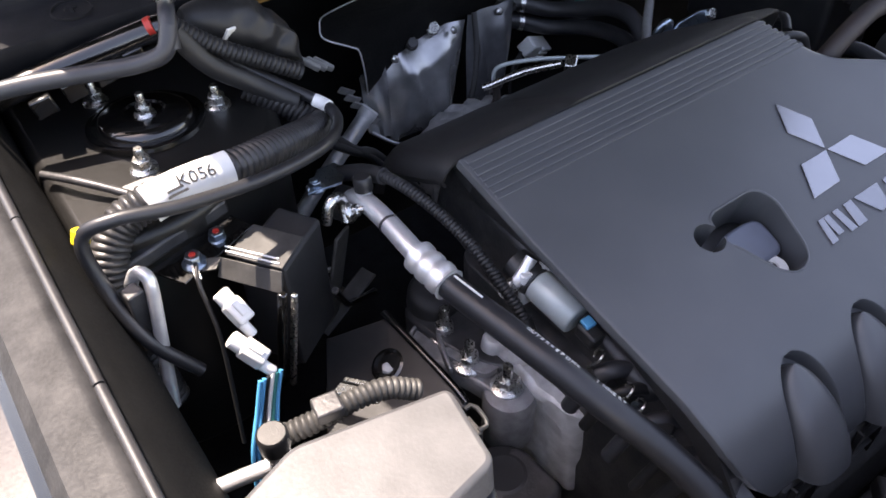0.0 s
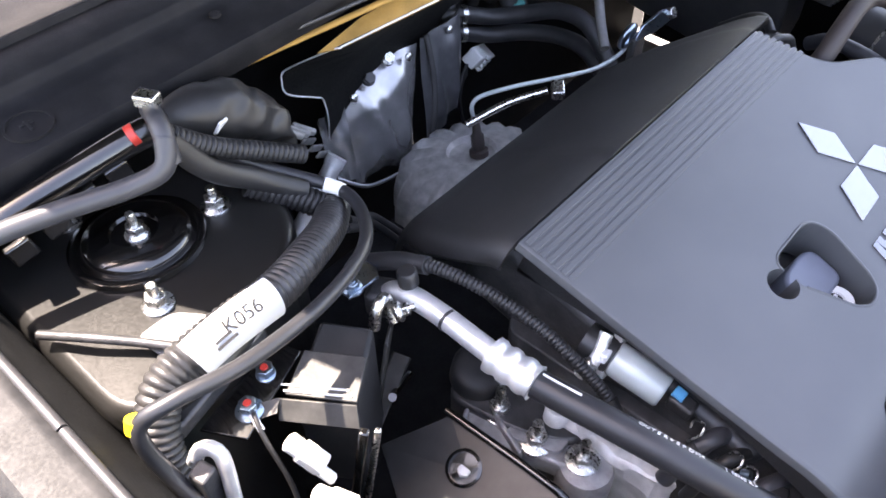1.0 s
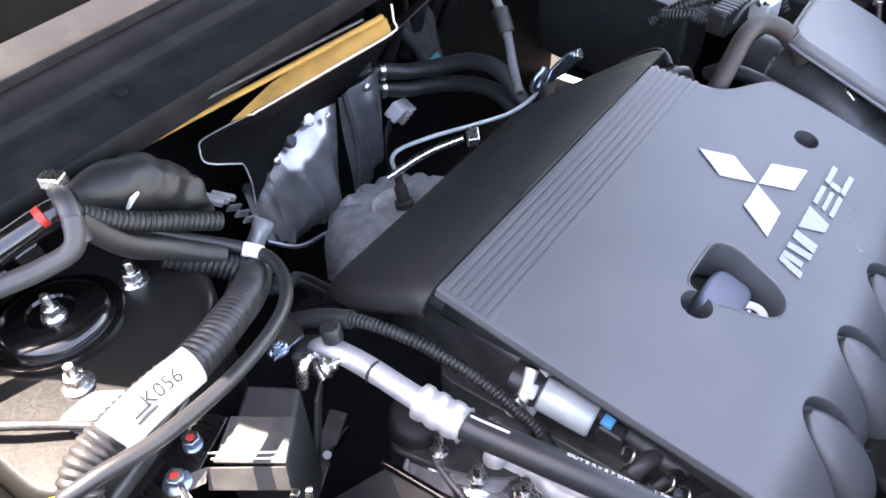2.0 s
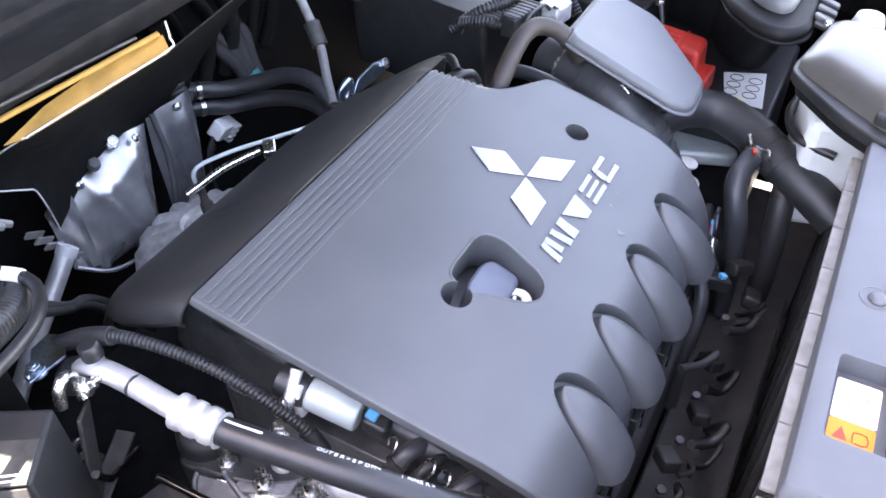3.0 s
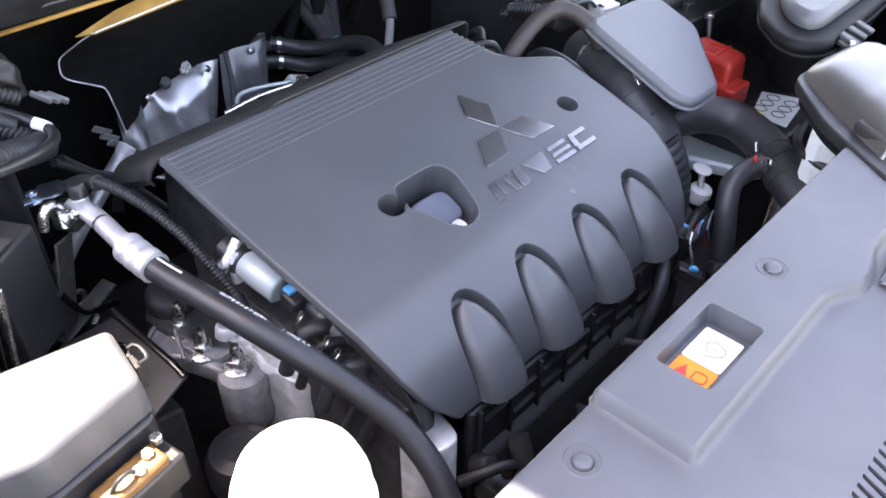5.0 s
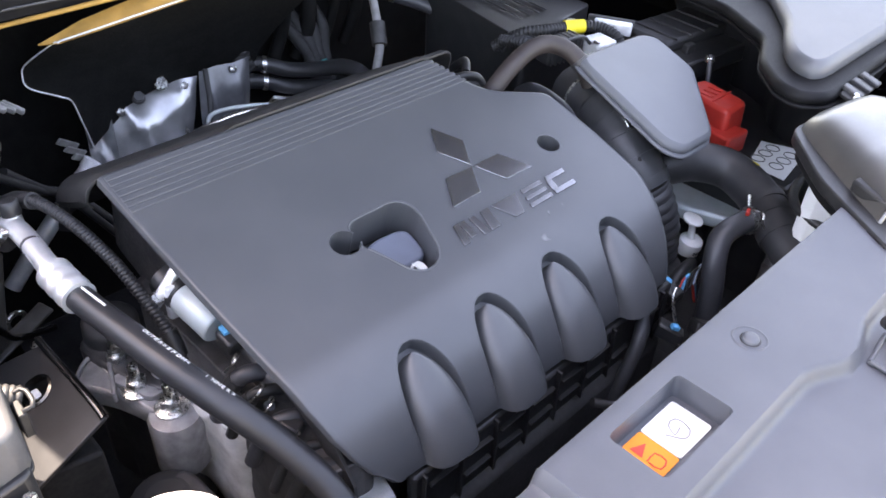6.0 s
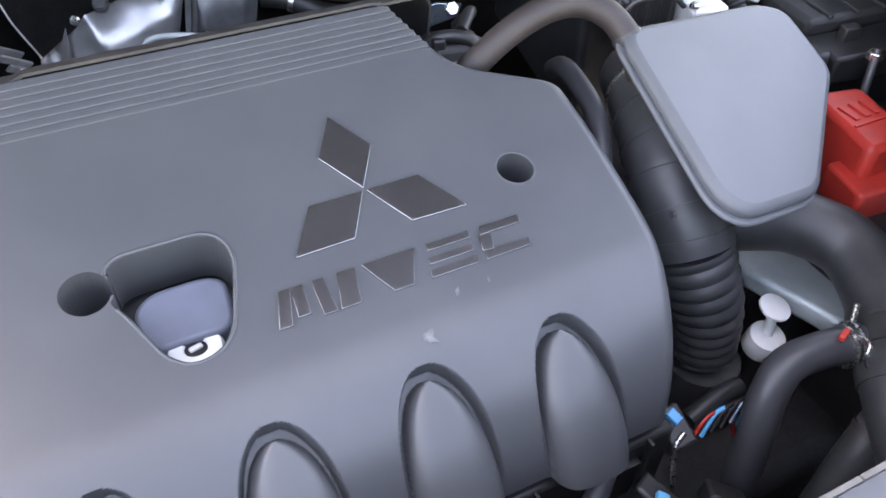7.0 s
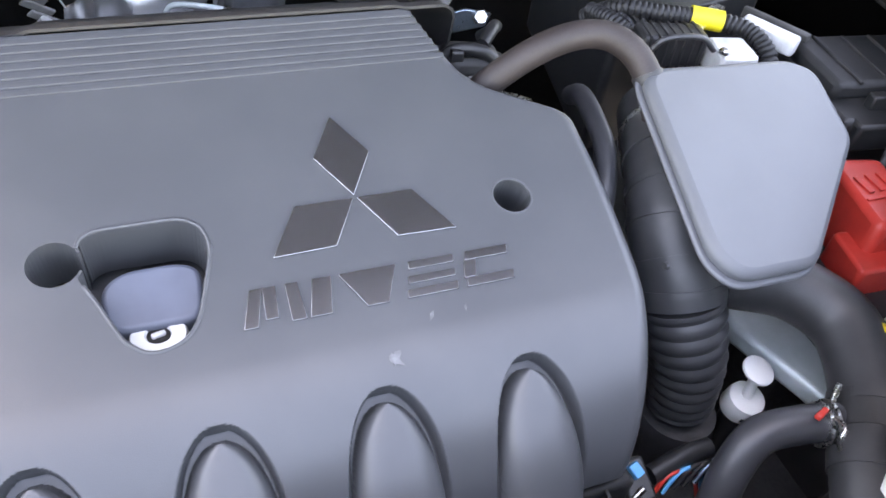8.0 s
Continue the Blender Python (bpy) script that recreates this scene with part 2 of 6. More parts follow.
def lettering(text, size, thick=0.0003):
    """Letters as a mesh in the xy plane, starting at the origin."""
    cu = bpy.data.curves.new("tmp", "FONT")
    cu.body, cu.size, cu.extrude = text, size, thick
    ob = new("tmp", cu)
    me = bpy.data.meshes.new_from_object(ob.evaluated_get(bpy.context.evaluated_depsgraph_get()))
    bm = bmesh.new()
    bm.from_mesh(me)
    bpy.data.objects.remove(ob)
    bpy.data.curves.remove(cu)
    bpy.data.meshes.remove(me)
    return bm


def lerp_table(table, x):
    table = sorted(table)
    return float(np.interp(x, [a for a, _ in table], [b for _, b in table]))


def smooth01(t):
    t = min(max(t, 0.0), 1.0)
    return t * t * (3 - 2 * t)


def hexagon(r):
    return [(r * math.cos(math.pi * k / 3), r * math.sin(math.pi * k / 3)) for k in range(6)]


def bolt(at, label, nut=0.0085, stud=0.016, axis=(0, 0, 1), flange=1.5, mat=None, tip=None, group="", name="bolt"):
    """A flanged nut with a stud through it, standing on its seat at the point at."""
    m = between(at, Vector(at) + Vector(axis))
    ob = thing(name, at, label, "bolt", group)
    mat = mat or STEEL
    part("flange", lathe([(nut * flange, 0), (nut * flange, 0.002), (nut * flange * 0.9, 0.003), (nut, 0.0045)], m, 24), mat, ob)
    head_nut = part("nut", prism(hexagon(nut), 0.003, 0.003 + nut * 1.1, m, 0.0008), mat, ob)
    part("stud", lathe([(nut * 0.5, 0.003), (nut * 0.5, stud + nut), (nut * 0.4, stud + nut + 0.0015)], m, 14), tip or mat, head_nut)
    return ob


# ---- ground and car body ----
bm = bmesh.new()
bmesh.ops.create_grid(bm, x_segments=8, y_segments=8, size=400)
tagged(part("ground", bm, GROUND), "pale sunlit concrete ground beside the car", "ground", kind="structure")

bay = thing("engine_bay_floor", (0, 0.1, 0.4), "dark grimy undertray below the engine", "undertray", kind="structure")
part("tray", box((1.5, 1.25, 0.03), pose(0.05, 0.05, 0.38), 0.004), UNDER, bay)

wall = thing("inner_wing", (-0.67, 0.15, 0.4), "black painted inner wing panel of the engine bay", "inner wing", kind="structure")
part("panel", sheet([[(-0.645, y, 0.4), (-0.65, y, 0.72), (-0.657, y, 0.86), (-0.672, y, 0.93), (-0.692, y, 0.99 - 0.02 * smooth01((-y - 0.1) / 0.6)), (-0.699, y, 0.9975 - 0.02 * smooth01((-y - 0.1) / 0.6))] for y in np.linspace(-0.7, 0.66, 40)], 0.003), DULL, wall)
ob = thing("bulkhead", (0.05, 0.68, 0.4), "black bulkhead at the back of the engine bay", "bulkhead", kind="structure")
part("panel", box((1.5, 0.02, 0.68), pose(0.05, 0.69, 0.72), 0.004), DULL, ob)
ob = thing("inner_wing", (0.8, 0.15, 0.4), "black painted inner wing panel of the engine bay", "inner wing", kind="structure")
part("panel", box((0.01, 1.36, 0.55), pose(0.81, -0.02, 0.68), 0.003), PAINT, ob)

fender = thing("fender", (-0.75, 0.1, 0.6), "sunlit dusty grey fender flange beside the engine bay", "fender")
prof = [(-0.6995, 0.992), (-0.7, 0.999), (-0.703, 1.003), (-0.708, 1.0045), (-0.733, 1.0), (-0.737, 0.994), (-0.742, 0.985)]
ys = np.linspace(-0.75, 0.75, 40)
part("flange", sheet([[(x, y, z - 0.02 * smooth01((-y - 0.1) / 0.6)) for x, z in prof] for y in ys], 0.003), FENDER, fender)
prof = [(-0.742, 0.985), (-0.752, 0.972), (-0.768, 0.972), (-0.8, 0.975), (-0.85, 0.95), (-0.88, 0.85), (-0.885, 0.6), (-0.87, 0.3)]
part("wing_skin", sheet([[(x, y, z - 0.02 * smooth01((-y - 0.1) / 0.6)) for x, z in prof] for y in ys], 0.003), PAINT, fender)
for k in range(9):
    part("clip_hole", lathe([(0.0045, 0), (0.005, 0.001), (0.003, 0.0015)], pose(-0.758, -0.25 + k * 0.055, 0.9725), 14), CAST, fender)
seal = thing("bonnet_seal", (-0.696, 0.1, 0.99), "thin black rubber bead along the fender edge", "rubber seal")
for k in range(6):
    part("bead", tube([(-0.6965, y, 1.0015 - 0.02 * smooth01((-y - 0.1) / 0.6)) for y in np.linspace(-0.7 + 0.19 * k, -0.512 + 0.19 * k, 5)], 0.0042, 10, 0.02), RUBBER, seal)

far = thing("fender", (0.84, 0.1, 0.6), "dark far fender edge beyond the engine bay", "fender")
far_ys = np.linspace(-0.75, 0.8, 24)
part("flange", sheet([[(x, y, z) for x, z in ((0.81, 0.93), (0.815, 0.975), (0.82, 0.985), (0.86, 0.988), (0.868, 0.98), (0.872, 0.972))] for y in far_ys], 0.003), DULL, far)
part("wing_skin", sheet([[(x, y, z) for x, z in ((0.872, 0.972), (0.885, 0.985), (0.93, 0.98), (0.96, 0.95), (0.985, 0.85), (0.99, 0.6), (0.975, 0.3))] for y in far_ys], 0.003), PAINT, far)

hood = thing("bonnet", (0.02, 0.66, 1.1), "open black bonnet raised above the engine bay", "car bonnet")
hood_m = between((0.02, 0.62, 1.08), (0.02, -0.08, 2.02))
# bonnet stays out of view; left edge shaped to place its shadow on the bay
edge = [(-0.72, 0.0), (-0.664, 0.10), (-0.618, 0.21), (-0.59, 0.30), (-0.582, 0.36), (-0.582, 0.47), (-0.57, 0.56), (-0.545, 0.66), (-0.51, 0.9), (-0.50, 1.1), (-0.46, 1.16)]
outline = [(x - 0.02, -z) for x, z in edge] + [(0.86, -1.17), (0.92, -0.5), (0.92, 0.0)]
down = 1 if (hood_m.to_3x3() @ Vector((0, 1, 0))).z < 0 else -1
part("skin", prism(outline, 0.0, -0.012 * down, hood_m @ pose(0, 0, 0, -90), 0.004), PAINT, hood)
part("lining", prism([(x * 0.97, z * 0.97 - 0.01) for x, z in outline], 0.001 * down, 0.009 * down, hood_m @ pose(0, 0, 0, -90), 0.003), LINING, hood, "matte black bonnet lining")

cowl = thing("cowl_panel", (-0.1, 0.55, 1.0), "black plastic cowl panel below the windscreen", "cowl panel")
xs = np.linspace(-0.85, 0.85, 60)
part("panel", sheet([[(x, y, z) for x in xs] for y, z in ((0.492, 0.985), (0.484, 1.005), (0.481, 1.016), (0.4825, 1.0205), (0.487, 1.0215), (0.53, 1.0245), (0.5515, 1.0265), (0.554, 1.0295), (0.556, 1.0375), (0.559, 1.0395), (0.59, 1.0415), (0.606, 1.042), (0.608, 1.049), (0.612, 1.0505), (0.63, 1.051), (0.7, 1.06), (0.71, 1.05))], 0.003), COWLP, cowl)
part("stamped_ring", lathe([(0.021, 0), (0.021, 0.0025), (0.0185, 0.0025), (0.0185, 0.0005)], pose(-0.565, 0.512, 1.0235, 3), 28), COWLP, cowl)
part("stamped_mark", box((0.012, 0.003, 0.003), pose(-0.565, 0.515, 1.0245, 3), 0.0005, bm=box((0.003, 0.014, 0.003), pose(-0.565, 0.512, 1.0245, 3), 0.0005)), COWLP, cowl)
part("screw_boss", lathe([(0.006, 0), (0.006, 0.002), (0.004, 0.003)], pose(-0.36, 0.528, 1.027), 16), COWLP, cowl)
ob = thing("windscreen", (0, 0.9, 1.1), "dark windscreen glass above the cowl", "windscreen")
part("glass", sheet([[(x, 0.712 + k * 0.2, 1.062 + k * 0.12 - 0.05 * (x / 0.8) ** 2) for x in np.linspace(-0.8, 0.8, 20)] for k in range(5)], 0.005), GLASS, ob)

# ---- radiator cover panel at the front ----
front = thing("radiator_cover", (0, -0.5, 0.9), "grey-black plastic radiator cover panel with slots and clips", "radiator cover")


def front_z(x, y):
    z = 0.925
    z -= 0.014 * smooth01((-0.272 - x) / 0.007)
    edge = -0.4065 - 0.017 * smooth01((x + 0.055) / 0.05) + 0.012 * smooth01((x - 0.0) / 0.06) - 0.04 * smooth01((x - 0.12) / 0.09)
    z -= 0.014 * smooth01((edge - y) / 0.009) * smooth01((x + 0.279) / 0.007)
    z -= 0.25 * max(-0.56 - y, 0) ** 1.5
    return z


gx = np.linspace(-0.78, 0.80, 520)
gy = [-0.3235, -0.324, -0.326, -0.33] + list(np.linspace(-0.336, -0.56, 90)) + [-0.6, -0.66, -0.74, -0.82]
rows = [[(x, y, front_z(x, y) - (0.022, 0.006, 0.0015, 0.0002)[i] if i < 4 else front_z(x, y)) for x in gx] for i, y in enumerate(gy)]
skin = sheet(rows, -0.004)
cutters = [prism(rounded([(-0.218, -0.391), (-0.128, -0.391), (-0.128, -0.342), (-0.218, -0.342)], 0.006), 0.85, 1.0)]
for k in range(15):
    x = -0.262 + 0.0098 * k
    cutters.append(prism([(x, -0.503), (x + 0.0045, -0.502), (x - 0.004, -0.524), (x + 0.002, -0.545), (x - 0.003, -0.545), (x - 0.009, -0.524)], 0.85, 1.0))
part("panel", cut(skin, cutters), PANEL, front)
# dark sheet added under the slots to give the shade inside them
part("slot_shade_sheet", box((0.19, 0.07, 0.004), pose(-0.19, -0.525, 0.895), 0), UNDER, front, "dark sheet standing in for shade behind the slots")
well = bmesh.new()
ring = rounded([(-0.219, -0.392), (-0.127, -0.392), (-0.127, -0.341), (-0.219, -0.341)], 0.006)
for k in range(len(ring)):
    j = (k + 1) % len(ring)
    a, b = ring[k], ring[j]
    well.faces.new([well.verts.new(p) for p in ((*a, 0.924), (*b, 0.924), (b[0] * 0.97 - 0.173 * 0.03, b[1] * 0.93 - 0.3665 * 0.07, 0.903), (a[0] * 0.97 - 0.173 * 0.03, a[1] * 0.93 - 0.3665 * 0.07, 0.903))])
bmesh.ops.remove_doubles(well, verts=well.verts, dist=1e-5)
part("label_well", well, PANEL, front)
part("well_floor", box((0.096, 0.055, 0.003), pose(-0.173, -0.3665, 0.9015), 0), PANEL, front)
label = thing("warning_label", (-0.165, -0.366, 0.904), "orange and white warning sticker in the panel recess", "sticker")
white = part("white_field", prism(rounded([(-0.1785, -0.382), (-0.135, -0.382), (-0.135, -0.347), (-0.1785, -0.347)], 0.003), 0.9035, 0.9041), PAPER, label)
amber = part("orange_field", prism(rounded([(-0.207, -0.382), (-0.179, -0.382), (-0.179, -0.347), (-0.207, -0.347)], 0.003), 0.9035, 0.9041), ORANGE, label)
part("warning_triangle", prism([(-0.1985, -0.3515), (-0.1855, -0.357), (-0.1985, -0.3625)], 0.9042, 0.9044), REDINK, amber)
part("book_symbol", tube([(-0.198, -0.3665, 0.9042), (-0.188, -0.3665, 0.9042), (-0.188, -0.3765, 0.9042), (-0.198, -0.3765, 0.9042), (-0.198, -0.3665, 0.9042)], 0.0006, 6), REDINK, amber)
part("line_symbol", tube([(-0.168, -0.362, 0.9042), (-0.16, -0.374, 0.9042), (-0.15, -0.372, 0.9042), (-0.148, -0.36, 0.9042), (-0.157, -0.3575, 0.9042), (-0.163, -0.367, 0.9042), (-0.153, -0.3655, 0.9042)], 0.0005, 6), SUPPORT, white)
for x, y in ((-0.05, -0.360), (-0.326, -0.352), (0.19, -0.361), (0.42, -0.36)):
    c = thing("push_clip", (x, y, front_z(x, y)), "round grey push clip in the radiator cover", "clip", "clips of the radiator cover")
    m = pose(x, y, front_z(x, y) - 0.0005)
    part("collar", lathe([(0.0152, -0.001), (0.0150, 0.0006), (0.0138, 0.0011), (0.0132, 0.0002)], m, 34), PANEL, c)
    part("dish", lathe([(0.0131, 0.0), (0.0131, 0.0006), (0.0095, 0.0003), (0.0075, 0.0001), (0.001, 0.0001)], m, 34), PANEL, c)
    part("gap", lathe([(0.0086, 0.0002), (0.0086, 0.0006), (0.006, 0.0006)], m @ pose(-0.001, -0.001, 0), 30), UNDER, c)
    part("button", lathe([(0.0074, 0), (0.0073, 0.0022), (0.0064, 0.0036), (0.004, 0.0043), (0.001, 0.0044)], m @ pose(-0.001, -0.001, 0), 28), PANEL, c)
latch = thing("bonnet_latch", (0.06, -0.455, 0.915), "bright metal bonnet latch in a square recess", "latch")
part("base_plate", box((0.058, 0.06, 0.004), pose(0.04, -0.464, 0.9125), 0.002), PANEL, latch)
part("recess_rim", tube([(0.012, -0.436, 0.914), (0.066, -0.436, 0.914), (0.068, -0.49, 0.914), (0.012, -0.49, 0.914), (0.012, -0.436, 0.914)], 0.002, 8), PANEL, latch)
part("claw", tube([(0.05, -0.434, 0.925), (0.046, -0.446, 0.932), (0.04, -0.458, 0.93), (0.03, -0.476, 0.924)], 0.0055, 12), STEEL, latch, "bright steel claw")
part("lever", tube([(0.03, -0.452, 0.921), (0.04, -0.463, 0.934), (0.055, -0.466, 0.922)], 0.004, 10), STEEL, latch)
part("side_plate", box((0.004, 0.04, 0.022), pose(0.052, -0.466, 0.922, 0, 0, 20), 0.001), STEEL, latch)
part("striker_plate", box((0.004, 0.034, 0.018), pose(0.034, -0.47, 0.92, 0, 12, 35), 0.001), CASTDARK, latch)
part("pivot", lathe([(0.006, 0), (0.006, 0.01), (0.004, 0.012)], pose(0.043, -0.474, 0.918), 14), STEEL, latch)
part("grip", tube([(0.058, -0.428, 0.924), (0.05, -0.437, 0.928), (0.045, -0.445, 0.93)], 0.0062, 12), BLACKP, latch, "black release grip")
radi = thing("radiator", (0, -0.36, 0.45), "dark radiator with its fan shroud below the cover", "radiator")
part("shroud", box((1.1, 0.04, 0.34), pose(0.05, -0.35, 0.60), 0.006), UNDER, radi)
# unseen wall added below the panel to keep ground light out of the bay
part("light_block_wall", box((1.56, 0.012, 0.5), pose(0.02, -0.43, 0.645), 0.003), UNDER, radi)
for k in range(12):
    part("shroud_rib", box((0.006, 0.012, 0.36), pose(-0.4 + 0.075 * k, -0.327, 0.6), 0.002), UNDER, radi)
part("fan_ring", lathe([(0.19, 0), (0.19, 0.02), (0.18, 0.022), (0.18, 0.0)], pose(-0.05, -0.328, 0.6, 90), 40), UNDER, radi)
edge = thing("support_bar", (0, -0.335, 0.9), "pale metal radiator support edge under the cover", "support bar")
for k in range(10):
    x = -0.43 + 0.068 * k
    part("lip", box((0.0665, 0.012, 0.005), pose(x, -0.3195, 0.888 - (0.01 if x < -0.28 else 0)), 0.001), SUPPORT, edge)

# ---- engine cover ----
TILT15 = pose(0, 0, 0.9, 15)
cover = thing("engine_cover", (0, 0, 0.9), "grey plastic engine cover with four runner bulges and an emblem", "engine cover")


def C(u, v, w=0.0):
    return TILT15 @ Vector((u, v, w))


LEFT = [(0.171, -0.3415), (0.08, -0.338), (0.0, -0.3345), (-0.1, -0.3285), (-0.14, -0.3245), (-0.17, -0.318), (-0.19, -0.309), (-0.205, -0.297), (-0.216, -0.279), (-0.225, -0.25)]
RIGHT = [(0.171, 0.0965), (0.16, 0.0988), (0.13, 0.1075), (0.116, 0.1115), (0.103, 0.117), (0.0905, 0.1265), (0.0803, 0.1385), (0.0648, 0.1666), (0.054, 0.1855), (0.0485, 0.1915), (0.042, 0.1934), (0.0, 0.194), (-0.03, 0.193), (-0.06, 0.191), (-0.0885, 0.189), (-0.11, 0.1855), (-0.132, 0.18), (-0.16, 0.172), (-0.2, 0.16), (-0.23, 0.15)]
BULGES = (-0.214, -0.116, -0.0165, 0.081)


def bulge(u, s):
    """Height of the runner bulges at u, and s along the front curve."""
    t = s - 0.0335
    if t <= 0:
        return 0.0
    for c in BULGES:
        d = abs(u - c)
        hw = 0.0335 * (1 - (1 - min(t / 0.09, 1)) ** 2.6) ** 0.5
        if d < hw:
            band = 0.0115 - 0.006 * smooth01(t / 0.06)
            ti = t - 0.0105
            inner = 0.0292 * (1 - (1 - min(ti / 0.09, 1)) ** 2.6) ** 0.5 if ti > 0 else 0.0
            base = -0.0055 + 0.0265 * smooth01((t + 0.012) / 0.15)
            floor = -0.0175 + 0.02 * smooth01(t / 0.13)
            if d < inner:
                return floor + (base - floor + 0.003) * (1 - (d / inner) ** 3.2) ** 0.5
            return floor * smooth01((hw - d) / 0.0045) * smooth01(t / 0.005)
    return 0.0


arc_a, arc_b, start = 0.125, 0.118, -0.102
stations = [(v, 0.0, 0.0, 0.0) for v in np.concatenate([np.arange(0.171, 0.121, -0.01), np.arange(0.118, 0.03, -0.004), np.arange(0.028, start, -0.012)])]
s = 0.0
last = Vector((start, 0))
for th in np.radians(np.arange(0.0, 68.0, 0.5)):
    p = Vector((start - arc_a * math.sin(th), -arc_b + arc_b * math.cos(th)))
    s += (p - last).length
    last = p
    slope = math.atan2(arc_b * math.sin(th), arc_a * math.cos(th))
    stations.append((p.x, p.y, slope, s))
rows = []
for v, w, slope, s in stations:
    lo, hi = lerp_table(LEFT, v), lerp_table(RIGHT, v)
    nv, nw = -math.sin(slope), math.cos(slope)
    row = [C(lo - 0.0015 + dx, v + nv * dz, w + nw * dz) for dx, dz in ((0.0, -0.009), (0.0003, -0.003), (0.0012, -0.0006), (0.003, 0.0003))]
    for u in np.linspace(lo + 0.004, hi - 0.012, 540):
        h = bulge(u, s) if s else 0.0
        row.append(C(u, v + nv * h, w + nw * h))
    row += [C(hi + dx, v + nv * dz, w + nw * dz) for dx, dz in ((-0.007, -0.001), (-0.003, -0.004), (0.0, -0.009), (0.001, -0.03))]
    rows.append(row)
shell = sheet(rows, -0.0028)
hole = [(-0.1775, -0.0085), (-0.1755, -0.001), (-0.166, 0.0035), (-0.116, 0.0035), (-0.105, -0.002), (-0.1, -0.013), (-0.1, -0.026), (-0.113, -0.068), (-0.121, -0.08), (-0.132, -0.0855), (-0.146, -0.086), (-0.158, -0.075), (-0.172, -0.041), (-0.1785, -0.029)]
disc = [(-0.1905 + 0.0155 * math.cos(a), -0.0165 + 0.0155 * math.sin(a)) for a in (2 * math.pi * k / 32 for k in range(32))]
oil = [(0.113 + 0.0148 * math.cos(a), -0.019 + 0.0148 * math.sin(a)) for a in (2 * math.pi * k / 32 for k in range(32))]
shell = cut(shell, [prism(p, -0.03, 0.03, TILT15) for p in (rounded(hole, 0.006, 3), disc, oil)])
part("shell", shell, GREY, cover, smooth=40)


def wall_ring(poly, z0, z1, spread=1.0, keep=lambda x: True):
    bm = bmesh.new()
    cx, cy = sum(p[0] for p in poly) / len(poly), sum(p[1] for p in poly) / len(poly)
    a = [bm.verts.new(TILT15 @ Vector((x, y, z0))) for x, y in poly]
    b = [bm.verts.new(TILT15 @ Vector((cx + (x - cx) * spread, cy + (y - cy) * spread, z1))) for x, y in poly]
    fs = [bm.faces.new((a[k], a[(k + 1) % len(a)], b[(k + 1) % len(a)], b[k])) for k in range(len(a)) if keep((poly[k][0] + poly[(k + 1) % len(a)][0]) / 2)]
    bm.normal_update()
    bmesh.ops.solidify(bm, geom=fs, thickness=0.0015)
    return bm


rim = [(x, y) for x, y in rounded(hole, 0.006, 3) if x > -0.1775]
part("opening_rim", tube([C(x, y, -0.0004) for x, y in rim[::2]], 0.0014, 8, 0.004), GREY, cover, "rounded rim of the opening")
part("bolt_opening_rim", tube([C(x, y, -0.0006) for x, y in oil[::2] + oil[:1]], 0.0010, 8, 0.004), GREY, cover)
part("opening_wall", wall_ring(rounded(hole, 0.006, 3), -0.0005, -0.05, 0.985, lambda x: x > -0.1762), GREY, cover)
part("small_opening_wall", wall_ring(disc, -0.0005, -0.05, 0.97, lambda x: x < -0.1768), GREY, cover)
part("bolt_opening_wall", wall_ring(oil, -0.0005, -0.048, 0.95), GREY, cover)
part("bolt_opening_floor", prism(oil, -0.052, -0.048, TILT15), MATTE, cover)
for k in range(7):
    v = 0.1185 + 0.0078 * k
    r = lerp_table(RIGHT, v) - 0.006
    part("rib", prism([(-0.337, v - 0.0026), (r, v - 0.0026), (r, v + 0.0026), (-0.337, v + 0.0026)], -0.001, 0.0010, TILT15, 0.0005), GREY, cover)
LONG = 0.072
for ang in (90, 210, 330):
    a = radians(ang)
    d, n = Vector((math.cos(a), math.sin(a))), Vector((-math.sin(a), math.cos(a)))
    far_tip = LONG - 0.0015 if ang == 90 else LONG + 0.001
    pts = [p + Vector((0, -0.0013)) for p in (d * 0.0012, d * (LONG / 2) + n * 0.0203, d * far_tip, d * (LONG / 2) - n * 0.0203)]
    part("emblem_lozenge", prism([tuple(p) for p in pts], 0.0, 0.0018, TILT15, 0.0004), EMBLEM, cover, "raised satin silver lozenge")
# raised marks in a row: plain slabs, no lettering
B0, B1 = -0.0835, -0.0575
